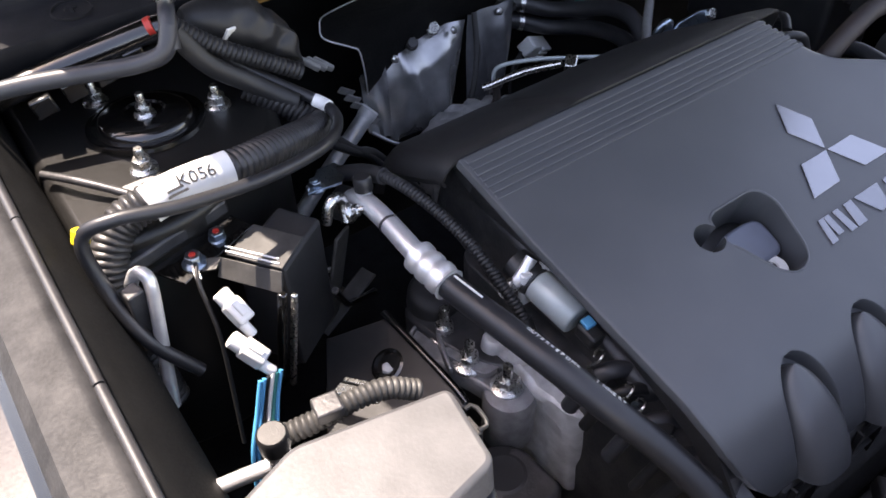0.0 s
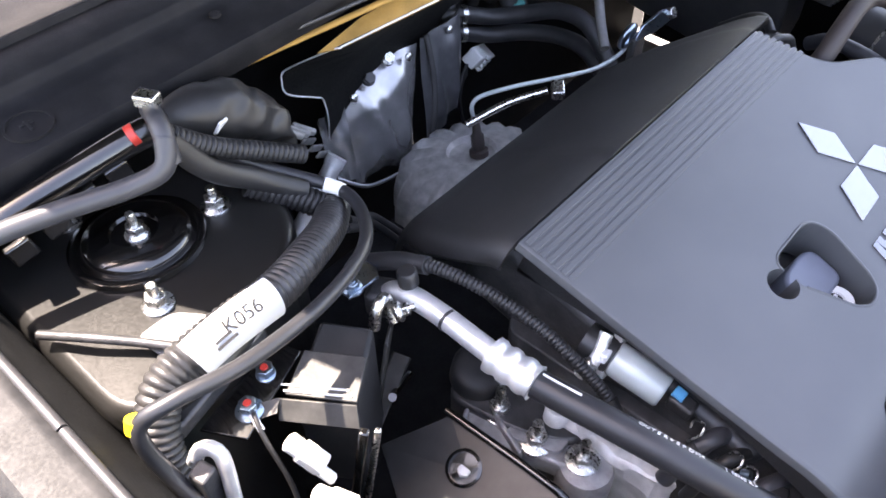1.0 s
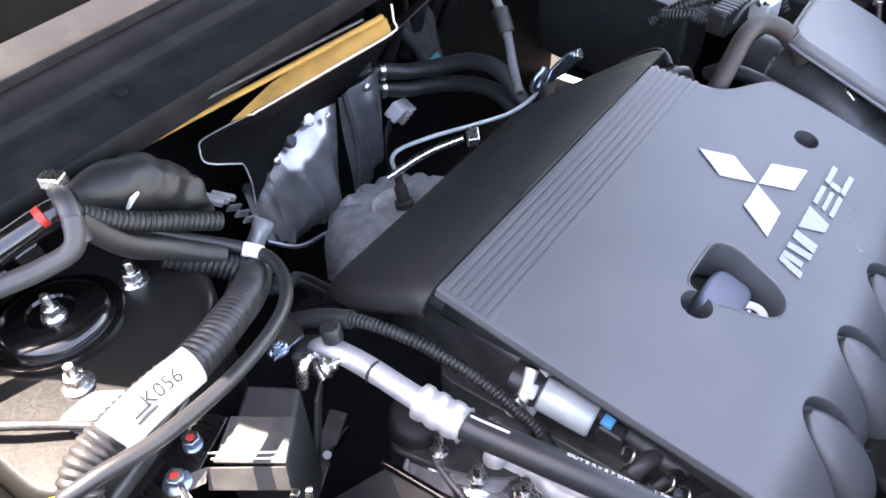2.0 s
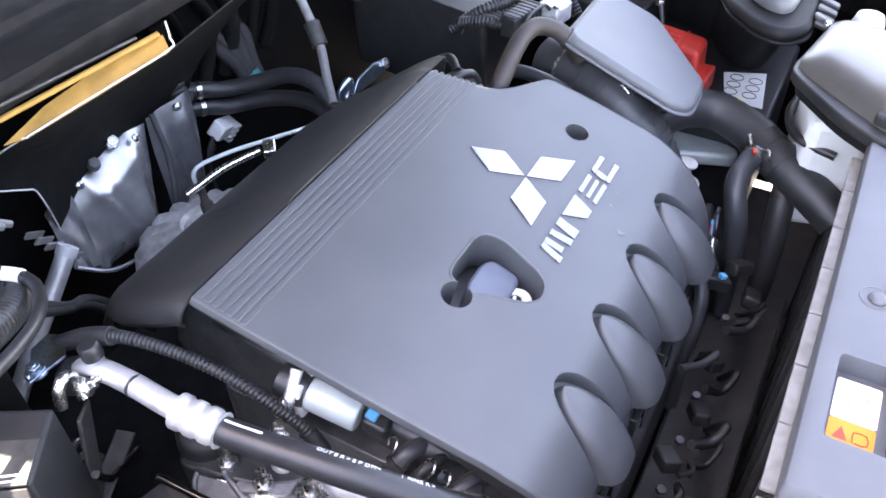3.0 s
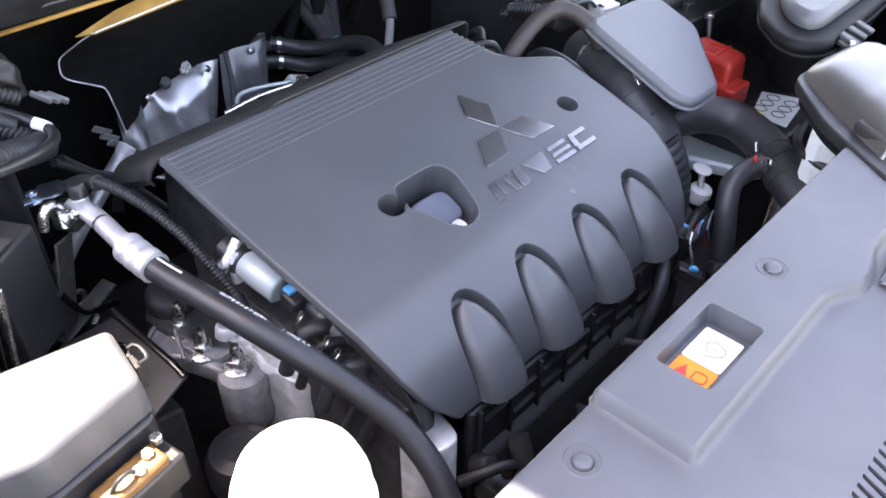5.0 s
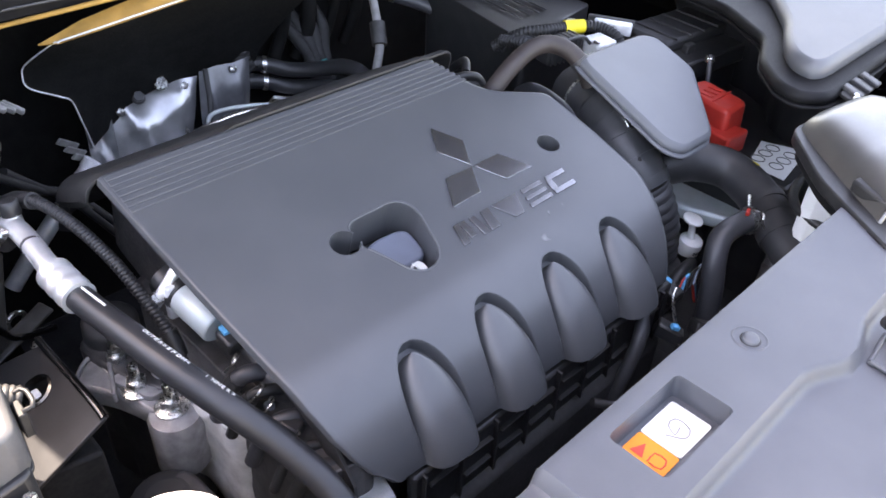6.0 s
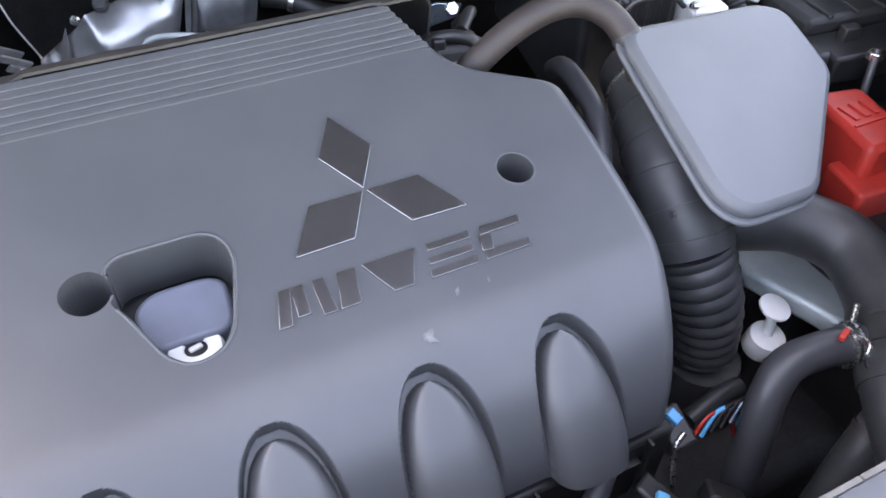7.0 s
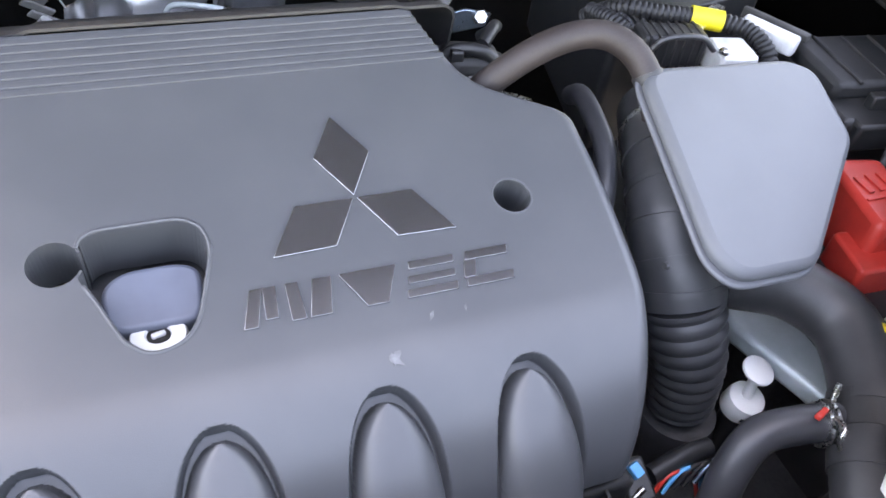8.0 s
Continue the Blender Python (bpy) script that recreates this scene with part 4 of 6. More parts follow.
bolt((-0.43, 0.226, 0.884), "zinc clamp bolt on the pipe bracket", 0.0065, 0.008, axis=(0.6, -0.5, 0.3))

ob = thing("corrugated_hose", (-0.34, 0.15, 0.83), "thin corrugated black hose beside the engine", "corrugated hose")
part("hose", tube([(-0.4, 0.3, 0.87), (-0.392, 0.262, 0.893), (-0.384, 0.22, 0.907), (-0.372, 0.17, 0.901), (-0.363, 0.12, 0.885), (-0.357, 0.08, 0.86), (-0.352, 0.05, 0.832), (-0.35, 0.03, 0.79)], 0.0056, 14, ridge=0.0008, pitch=0.0042), LOOM, ob)
part("end_sleeve", tube([(-0.4, 0.3, 0.87), (-0.392, 0.262, 0.893), (-0.386, 0.23, 0.905)], 0.0088, 14), RUBBER, ob, "smooth rubber end sleeve")
part("end_cuff", tube([(-0.352, 0.052, 0.834), (-0.351, 0.038, 0.81)], 0.0085, 14), BLACKP, ob)
sol = thing("oil_control_valve", (-0.325, 0.03, 0.84), "grey solenoid valve with a blue plug beside the cover", "solenoid valve")
m = between((-0.324, 0.066, 0.851), (-0.318, 0.006, 0.84))
part("body", lathe([(0.0145, 0), (0.0165, 0.002), (0.0165, 0.05), (0.0145, 0.052)], m, 28), GREYPLUG, sol)
part("neck", lathe([(0.017, -0.03), (0.0178, -0.004), (0.0165, 0.0)], m, 24), BLACKP, sol)
part("flange", prism(rounded([(-0.341, 0.065), (-0.3, 0.065), (-0.3, 0.075), (-0.341, 0.075)], 0.004), 0.83, 0.868, IDENT, 0.002), CAST, sol)
part("arm", tube([(-0.352, 0.082, 0.84), (-0.34, 0.075, 0.858), (-0.322, 0.078, 0.874)], 0.0062, 10), ALU, sol)
part("flange_bolt", lathe([(0.007, 0), (0.007, 0.006), (0.005, 0.008)], pose(-0.346, 0.078, 0.852, 40), 14), STEEL, sol)
part("plug", box((0.017, 0.024, 0.016), pose(-0.318, -0.002, 0.838, 8), 0.003), BLACKP, sol)
part("plug_lock", box((0.011, 0.011, 0.005), pose(-0.317, 0.003, 0.848, 8), 0.001), BLUE, sol, "blue plug lock")
ob = thing("fuel_fittings", (-0.33, -0.04, 0.81), "dark hose elbows and wire clips beside the engine", "hose clips")
for y, r, mt in ((-0.03, 0.0085, HOSE), (-0.052, 0.006, LOOM), (-0.085, 0.0075, HOSE), (-0.118, 0.005, LOOM), (-0.14, 0.007, LOOM)):
    d = 0.25 * (y + 0.03)
    part("elbow", tube([(-0.35, y + 0.012, 0.77 + d), (-0.34, y + 0.004, 0.805 + d), (-0.327, y - 0.004, 0.822 + d), (-0.308, y - 0.012, 0.82 + d), (-0.29, y - 0.018, 0.8 + d)], r, 14), mt, ob)
    part("collar", tube([(-0.335, y + 0.001, 0.813 + d), (-0.331, y - 0.002, 0.819 + d)], r + 0.0014, 14), CASTDARK, ob)
for y, z in ((-0.022, 0.837), (-0.06, 0.828), (-0.075, 0.822), (-0.112, 0.81)):
    part("wire_clip", tube([(-0.338, y, z - 0.012), (-0.332, y - 0.007, z), (-0.324, y - 0.004, z + 0.003), (-0.322, y + 0.005, z - 0.003), (-0.327, y + 0.004, z - 0.01)], 0.0011, 8), STEEL, ob)
part("connector", box((0.016, 0.02, 0.014), pose(-0.322, -0.1, 0.806, 12, 0, 20), 0.003), BLACKP, ob)
part("blue_tip", lathe([(0.004, 0), (0.004, 0.008)], pose(-0.326, -0.07, 0.812, 60), 12), BOLTBLUE, ob)
ob = thing("pulley_housing", (-0.37, 0.16, 0.8), "dark cast housing on the side of the engine", "housing")
part("case", prism(rounded([(-0.40, 0.2), (-0.33, 0.22), (-0.325, 0.06), (-0.36, 0.07), (-0.385, 0.12)], 0.02), 0.55, 0.74, IDENT, 0.012), CASTDARK, ob)
part("boss", lathe([(0.03, 0), (0.03, 0.02), (0.024, 0.026), (0.01, 0.026)], pose(-0.36, 0.19, 0.738, 10), 28), MATTE, ob)
bolt((-0.328, 0.112, 0.765), "small zinc bolt head on the engine side", 0.008, 0.001)

ob = thing("ring_clip", (-0.42, 0.336, 0.67), "bright ring clip on a dark plate below the pipes", "clip")
part("ring", tube([(-0.42 + 0.012 * math.cos(a), 0.336 + 0.004 * math.cos(a), 0.691 + 0.012 * math.sin(a)) for a in np.radians(np.arange(0, 361, 30))], 0.0035, 10), STEEL, ob)
part("tail", tube([(-0.412, 0.33, 0.68), (-0.405, 0.325, 0.665), (-0.415, 0.32, 0.655)], 0.004, 10), STEEL, ob)
part("plate", plate([(-0.5, 0.36, 0.72), (-0.43, 0.345, 0.70), (-0.42, 0.33, 0.62), (-0.5, 0.34, 0.6)], 0.003), PAINT, ob)
mount = thing("engine_mount", (-0.39, 0.06, 0.6), "cast aluminium engine mount bracket with three studs", "engine mount")
part("bracket", prism(rounded([(-0.425, 0.152), (-0.395, 0.178), (-0.36, 0.166), (-0.352, 0.125), (-0.347, 0.085), (-0.352, 0.062), (-0.38, 0.055), (-0.388, 0.085), (-0.4, 0.115)], 0.01), 0.706, 0.732, IDENT, 0.005), MOUNTGREY, mount)
part("web", prism(rounded([(-0.396, 0.13), (-0.362, 0.125), (-0.354, 0.075), (-0.376, 0.075)], 0.008), 0.73, 0.739, IDENT, 0.003), MOUNTGREY, mount)
lump = prism(rounded([(-0.352, 0.13), (-0.318, 0.125), (-0.3, 0.02), (-0.32, -0.03), (-0.342, -0.02), (-0.348, 0.06)], 0.012), 0.6, 0.742, IDENT, 0.01)
bmesh.ops.subdivide_edges(lump, edges=[e for e in lump.edges if e.calc_length() > 0.012], cuts=5, use_grid_fill=True)
for v in lump.verts:
    v.co += Vector((noise.noise(v.co * 45), noise.noise(v.co * 45 + Vector((4, 0, 0))), noise.noise(v.co * 45 + Vector((0, 7, 0))))) * 0.007
part("cast_arm", lump, CAST, mount, "rough bare aluminium arm")
part("cushion", lathe([(0.036, 0), (0.04, 0.02), (0.04, 0.05), (0.034, 0.062), (0.02, 0.066)], pose(-0.41, 0.0, 0.62), 32), RUBBER, mount, "black rubber cushion")
part("yoke", prism(rounded([(-0.435, 0.02), (-0.375, 0.02), (-0.37, -0.05), (-0.43, -0.05)], 0.015), 0.64, 0.685, IDENT, 0.006), CASTDARK, mount)
for x, y in ((-0.374, 0.149), (-0.377, 0.101), (-0.364, 0.055)):
    bolt((x, y, 0.733), "zinc nut and stud on the engine mount", 0.0108, 0.03 if y > 0.14 else 0.022, group="nuts of the engine mount", flange=1.6)
part("barrel", lathe([(0.026, 0), (0.028, 0.004), (0.028, 0.066), (0.0255, 0.072), (0.018, 0.0735), (0.012, 0.076)], pose(-0.364, 0.05, 0.657), 32), MOUNTGREY, mount, "grey cast barrel")
part("boss", lathe([(0.013, 0), (0.013, 0.012), (0.01, 0.015), (0.005, 0.0145)], pose(-0.347, 0.1, 0.738, 0, 12), 20), CAST, mount)
part("boss", lathe([(0.012, 0), (0.012, 0.012), (0.009, 0.015), (0.005, 0.0145)], pose(-0.336, 0.07, 0.742, 0, 12), 20), CAST, mount)
part("rib", box((0.005, 0.05, 0.014), pose(-0.392, 0.125, 0.735, 0, 0, -20), 0.002), MOUNTGREY, mount)
part("lip", tube([(-0.422, 0.15, 0.733), (-0.396, 0.174, 0.734), (-0.362, 0.163, 0.734), (-0.355, 0.125, 0.734)], 0.0025, 8), MOUNTGREY, mount)
ob = thing("stamped_bracket", (-0.45, 0.27, 0.75), "dark stamped bracket frame below the pipes", "bracket")
part("upright", box((0.03, 0.004, 0.12), pose(-0.452, 0.232, 0.80, 8, 10, 35), 0.0015), BRACKET, ob)
part("arm", box((0.09, 0.02, 0.004), pose(-0.44, 0.245, 0.745, 10, -12, 20), 0.0015), BRACKET, ob)
part("stay", tube([(-0.47, 0.2, 0.82), (-0.455, 0.215, 0.78), (-0.44, 0.235, 0.75), (-0.40, 0.25, 0.73)], 0.004, 10), PAINT, ob)
ob = thing("battery_tray", (-0.47, 0.11, 0.7), "black steel bracket plate with a round hole", "bracket plate")
pl = plate([(-0.436, 0.16, 0.792), (-0.487, 0.205, 0.752), (-0.548, 0.1, 0.742), (-0.505, 0.02, 0.765), (-0.433, 0.03, 0.793)], 0.004, 0.001)
part("plate", cut(pl, [lathe([(0.0145, -0.05), (0.0145, 0.05)], pose(-0.461, 0.122, 0.768), 28)]), BLACKP, ob)
part("hole_rim", lathe([(0.0175, 0), (0.0175, 0.003), (0.0145, 0.004), (0.0145, 0.0)], pose(-0.461, 0.122, 0.772, 0, -28), 28), PAINT, ob)
part("edge_rail", tube([(-0.437, 0.165, 0.795), (-0.435, 0.1, 0.796), (-0.434, 0.05, 0.796), (-0.434, 0.03, 0.792)], 0.004, 10), PAINT, ob)
part("support", prism([(-0.44, 0.15), (-0.5, 0.14), (-0.5, 0.05), (-0.44, 0.04)], 0.42, 0.742, IDENT, 0.004), UNDER, ob)
bolt((-0.462, 0.121, 0.762), "bolt seen inside the plate hole", 0.007, 0.002, mat=CAST)

fuse = thing("fuse_box", (-0.58, -0.08, 0.8), "black fuse box with a pale sunlit lid", "fuse box")
lid_poly = [(-0.507, -0.049), (-0.517, -0.112), (-0.60, -0.128), (-0.67, -0.105), (-0.67, -0.045), (-0.616, -0.026)]
LIDF = material("fuse_lid_plastic", (0.07, 0.07, 0.072), 0.5, vary=0.15, bump=0.1, dust=0.03)
part("lid", prism(rounded(lid_poly, 0.008), 0.93, 0.969, IDENT, 0.004, 0.975), LIDF, fuse, "sunlit grey lid")
part("case", prism(rounded([(-0.512, -0.052), (-0.52, -0.118), (-0.60, -0.132), (-0.664, -0.11), (-0.664, -0.05), (-0.612, -0.032)], 0.006), 0.74, 0.936, IDENT, 0.003), BLACKP, fuse)
part("latch_loop", tube([(-0.506, -0.062, 0.953), (-0.499, -0.063, 0.953), (-0.499, -0.078, 0.95), (-0.507, -0.079, 0.95)], 0.0018, 8), LOOM, fuse)
part("latch", box((0.006, 0.016, 0.022), pose(-0.5075, -0.073, 0.938), 0.001), BLACKP, fuse)
part("terminal_block", box((0.07, 0.03, 0.03), pose(-0.555, -0.138, 0.903, 0, 0, 10), 0.003), BLACKP, fuse)
part("lid_seam", prism(rounded([(x * 1.004 + 0.0024, y * 1.01 + 0.0008) for x, y in lid_poly], 0.008), 0.927, 0.9305, IDENT, 0.001), BLACKP, fuse)
part("fusible_link", box((0.052, 0.022, 0.01), pose(-0.556, -0.14, 0.92, 0, 0, 10), 0.003), TERMINAL, fuse, "brown fusible link")
part("terminal_arch", tube([(-0.572, -0.145, 0.924), (-0.566, -0.146, 0.933), (-0.556, -0.144, 0.932), (-0.552, -0.143, 0.924)], 0.0016, 8), INK, fuse)
for k in range(3):
    part("terminal_nut", prism(hexagon(0.0048), 0, 0.006, pose(-0.528 - 0.011 * k, -0.128 - 0.007 * k, 0.923, 12 * k), 0.0007), STEEL, fuse)
ob = thing("fill_valve", (-0.6, 0.03, 0.88), "capped filling valve on a cross pipe", "valve")
part("pipe", tube([(-0.668, 0.04, 0.868), (-0.62, 0.028, 0.873), (-0.565, 0.012, 0.876)], 0.0062, 12), ALU, ob)
part("stem", lathe([(0.008, 0), (0.008, 0.014), (0.0105, 0.016), (0.0105, 0.022), (0.008, 0.024)], pose(-0.612, 0.027, 0.872), 20), ALU, ob)
part("cap", lathe([(0.0115, 0), (0.0118, 0.002), (0.0118, 0.016), (0.010, 0.018), (0.003, 0.018)], pose(-0.612, 0.027, 0.894), 24), BLACKP, ob, "black screw cap")
ob = thing("ribbed_conduit", (-0.56, 0.03, 0.87), "dusty grey ribbed conduit beside the fuse box", "conduit")
part("conduit", tube([(-0.606, 0.047, 0.872), (-0.575, 0.038, 0.88), (-0.548, 0.035, 0.884), (-0.515, 0.03, 0.882), (-0.49, 0.02, 0.87)], 0.0085, 16, ridge=0.001, pitch=0.005), BRACKET, ob)
part("clip", box((0.022, 0.02, 0.012), pose(-0.563, 0.037, 0.889, 0, 0, -10), 0.002), CASTDARK, ob)
ob = thing("bracket_strap", (-0.53, 0.07, 0.83), "bare steel strap beside the plate", "strap")
part("strap", box((0.012, 0.05, 0.003), pose(-0.525, 0.06, 0.85, -20, 0, 25), 0.001), STEEL, ob)
part("strap", box((0.005, 0.05, 0.003), pose(-0.515, 0.064, 0.85, -20, 0, 25), 0.001), STEEL, ob)

ob = thing("washer_reservoir", (-0.485, -0.26, 0.7), "rounded pale plastic reservoir in full sun", "reservoir")
part("tank", lathe([(0.044, 0.72), (0.046, 0.93), (0.0445, 0.956), (0.039, 0.972), (0.028, 0.98), (0.01, 0.983)], Matrix.Translation((-0.492, -0.25, 0)), 40), WHITE, ob)
part("seam", lathe([(0.0455, 0.928), (0.0475, 0.93), (0.0475, 0.934), (0.0455, 0.936)], Matrix.Translation((-0.492, -0.25, 0)), 40), WHITE, ob)
ob = thing("front_corner_panel", (-0.5, -0.25, 0.8), "pale sunlit inner panel at the front corner", "panel")
part("panel", plate([(-0.66, -0.16, 0.87), (-0.56, -0.17, 0.86), (-0.43, -0.20, 0.81), (-0.40, -0.32, 0.86), (-0.66, -0.33, 0.90)], 0.004, 0.001), FENDER, ob)

# ---- bulkhead side ----
ob = thing("felt_strip", (-0.22, 0.48, 0.97), "ochre insulation strip under the cowl edge", "insulation")
part("upper_strip", tube([(-0.405, 0.533, 0.957), (-0.36, 0.524, 0.966), (-0.22, 0.477, 0.987), (-0.075, 0.432, 1.007)], 0.0042, 12, squash=0.7), AMBER, ob)
part("grey_rod", tube([(-0.40, 0.522, 0.985), (-0.3, 0.49, 0.998), (-0.1, 0.44, 1.012)], 0.002, 8), CASTDARK, ob, "thin grey rod")
part("lower_flange", plate([(-0.256, 0.513, 0.939), (-0.235, 0.498, 0.941), (-0.155, 0.4565, 0.966), (-0.078, 0.4165, 0.991), (-0.07, 0.431, 1.004), (-0.13, 0.468, 0.988), (-0.2, 0.5, 0.962)], 0.003), AMBER, ob)
ob = thing("heat_shield_plate", (-0.05, 0.58, 0.8), "flat black shield plate with a bright edge", "shield plate")
edge_pts = [(-0.235, 0.496, 0.942), (-0.240, 0.505, 0.939), (-0.259, 0.572, 0.893), (-0.266, 0.576, 0.878), (-0.264, 0.572, 0.86), (-0.228, 0.566, 0.838), (-0.214, 0.57, 0.825), (-0.206, 0.575, 0.79), (-0.19, 0.6, 0.73)]
low = [(-0.15, 0.607, 0.752), (-0.106, 0.611, 0.777), (-0.065, 0.615, 0.784), (0.02, 0.636, 0.757), (0.1, 0.665, 0.72)]
high = [(-0.19, 0.475, 0.955), (-0.13, 0.447, 0.972), (-0.07, 0.418, 0.989), (0.1, 0.455, 0.98), (0.25, 0.5, 0.96)]
shield = []
for rim, f in zip(reversed(edge_pts), (0.0, 0.2, 0.36, 0.42, 0.56, 0.63, 0.7, 0.95, 1.0)):
    shield.append([Vector(rim)] + [Vector(p).lerp(Vector(q), f) + Vector((0, 0.1 * f * (1 - f), 0)) for p, q in zip(low, high)])
part("plate", sheet(shield, 0.002), DULL, ob)
part("edge", tube(edge_pts, 0.0011, 8), CAST, ob, "bright folded edge")
part("edge", tube([(-0.235, 0.497, 0.943), (-0.155, 0.456, 0.968), (-0.079, 0.416, 0.993), (-0.071, 0.419, 1.002), (-0.067, 0.424, 1.022)], 0.0012, 8), PAPER, ob, "bright folded edge")
for x, y, z in ((-0.064, 0.609, 0.79), (-0.105, 0.607, 0.779)):
    bolt((x, y - 0.003, z + 0.003), "round zinc screw on the shield", 0.0085, 0.0, axis=(-0.2, -0.7, 0.65), flange=1.2, mat=STEEL if x > -0.1 else CASTDARK)
foil = thing("exhaust_heat_shield", (-0.07, 0.58, 0.7), "crumpled silver heat shield on the bulkhead", "heat shield")


def crumple(corners, nx, nz, swell, seed, sharp=0.006):
    """A creased pan between four corners (low left, low right, high right, high left), swelling towards -y."""
    a0, b0, b1, a1 = [Vector(c) for c in corners]
    rows = []
    for j in range(nz):
        b = j / (nz - 1)
        row = []
        for i in range(nx):
            a = i / (nx - 1)
            q = Vector((a * 3 + seed, b * 2.4, seed))
            crease = abs(noise.noise(Vector((q.x * 0.9 + q.y * 0.5, q.y * 0.35, q.z)))) * 2.0 + 0.25 * abs(noise.noise(q * 1.8))
            p = a0.lerp(b0, a).lerp(a1.lerp(b1, a), b)
            p.y += -swell * min(1, 4 * a * (1 - a) * 1.5) * min(1, 4 * b * (1 - b) * 1.3) + sharp * crease
            p.z += 0.003 * noise.noise(q * 1.1)
            row.append(p)
        rows.append(row)
    return sheet(rows, 0.0012)


part("main_panel", crumple([(-0.17, 0.57, 0.648), (-0.055, 0.565, 0.628), (0.0, 0.607, 0.79), (-0.15, 0.607, 0.775)], 26, 22, 0.02, 1.3, 0.012), FOIL, foil, smooth=35)
part("left_wing", crumple([(-0.2, 0.588, 0.665), (-0.168, 0.568, 0.655), (-0.152, 0.606, 0.77), (-0.19, 0.62, 0.745)], 9, 14, -0.004, 2.2, 0.006), FOIL, foil, "bent silver side fold", 35)
part("side_panel", crumple([(-0.035, 0.558, 0.632), (0.065, 0.578, 0.66), (0.1, 0.608, 0.792), (0.0, 0.598, 0.798)], 18, 18, 0.012, 4.0, 0.006), DARKFOIL, foil, "darker folded side panel", 35)
part("dark_strap", tube([(0.01, 0.598, 0.8), (-0.004, 0.572, 0.745), (-0.03, 0.55, 0.69), (-0.06, 0.542, 0.64)], 0.0045, 10, squash=0.5), MATTE, foil)
part("lower_flange", tube([(-0.2, 0.583, 0.672), (-0.165, 0.56, 0.648), (-0.11, 0.555, 0.636), (-0.055, 0.557, 0.626)], 0.0035, 8), FOIL, foil)
for x, z in ((-0.14, 0.772), (-0.03, 0.783), (0.06, 0.785)):
    part("rivet", lathe([(0.006, 0), (0.006, 0.003), (0.003, 0.005)], pose(x, 0.598, z, 75), 14), STEEL, foil)
mani = thing("exhaust_manifold_cover", (-0.12, 0.42, 0.65), "ribbed silver exhaust manifold cover with a sensor boss", "heat shield")
bm = lathe([(0.115, 0), (0.112, 0.03), (0.1, 0.06), (0.08, 0.078), (0.05, 0.086), (0.034, 0.088), (0.031, 0.08), (0.01, 0.078)], pose(-0.09, 0.415, 0.655, -8), 56)
for v in bm.verts:
    a = math.atan2(v.co.y - 0.415, v.co.x + 0.09)
    v.co += Vector((math.cos(a), math.sin(a), 0.3)) * 0.0055 * math.sin(a * 20) * smooth01(((v.co.xy - Vector((-0.09, 0.415))).length - 0.045) / 0.03)
part("dome", bm, MANI, mani)
part("sensor", lathe([(0.013, 0), (0.013, 0.008), (0.009, 0.01), (0.009, 0.03), (0.006, 0.034), (0.005, 0.055)], pose(-0.085, 0.417, 0.735, -12, 4), 18), BROWN, mani, "rusty oxygen sensor")
part("sensor_lead", tube([(-0.083, 0.428, 0.785), (-0.082, 0.434, 0.806), (-0.07, 0.428, 0.818), (-0.035, 0.402, 0.826), (0.02, 0.375, 0.822), (0.09, 0.362, 0.805), (0.16, 0.366, 0.79), (0.21, 0.378, 0.782)], 0.003, 10), GREYPLUG, mani)
ob = thing("metal_rod_pipe", (-0.05, 0.38, 0.83), "thin bright metal pipe above the manifold cover", "pipe")
part("pipe", tube([(-0.115, 0.415, 0.805), (-0.07, 0.385, 0.828), (-0.035, 0.35, 0.845)], 0.0048, 12), STEEL, ob)
part("end_block", box((0.022, 0.016, 0.014), pose(-0.03, 0.34, 0.847, 0, -15, 40), 0.002), STEEL, ob)
ob = thing("lifting_eye", (0.225, 0.35, 0.8), "zinc engine lifting eye behind the cover", "lifting eye")
part("loop", tube([(0.178 + 0.014 * math.cos(a), 0.366 - 0.004 * math.sin(a), 0.812 + 0.016 * math.sin(a)) for a in np.radians(np.arange(0, 361, 30))], 0.0052, 12), BOLTBLUE, ob)
part("arm", plate([(0.186, 0.362, 0.8), (0.2, 0.36, 0.822), (0.232, 0.352, 0.834), (0.262, 0.345, 0.83), (0.256, 0.344, 0.815), (0.222, 0.35, 0.806)], 0.005, 0.0015), BOLTBLUE, ob)
part("bolt_head", prism(hexagon(0.0085), 0, 0.009, pose(0.246, 0.343, 0.826, 60), 0.001), STEEL, ob)
part("foot", box((0.03, 0.012, 0.06), pose(0.2, 0.362, 0.775), 0.003), CASTDARK, ob)
ob = thing("white_connector", (0.17, 0.64, 0.65), "stepped white connector with wires at the bulkhead", "connector")
cm = pose(0.168, 0.633, 0.668, 35, 25, 20)
part("housing", box((0.05, 0.026, 0.03), cm, 0.003), WHITE, ob)
for k in range(4):
    part("step", box((0.03 - 0.004 * k, 0.03, 0.006), cm @ pose(0.02 + 0.003 * k, -0.003, 0.012 - 0.0105 * k), 0.0012), WHITE, ob)
    part("wire", tube([(0.14, 0.63, 0.65 + 0.006 * k), (0.115, 0.62, 0.645 + 0.004 * k), (0.10, 0.61, 0.62), (0.1, 0.6, 0.57)], 0.003, 8), LOOM, ob)
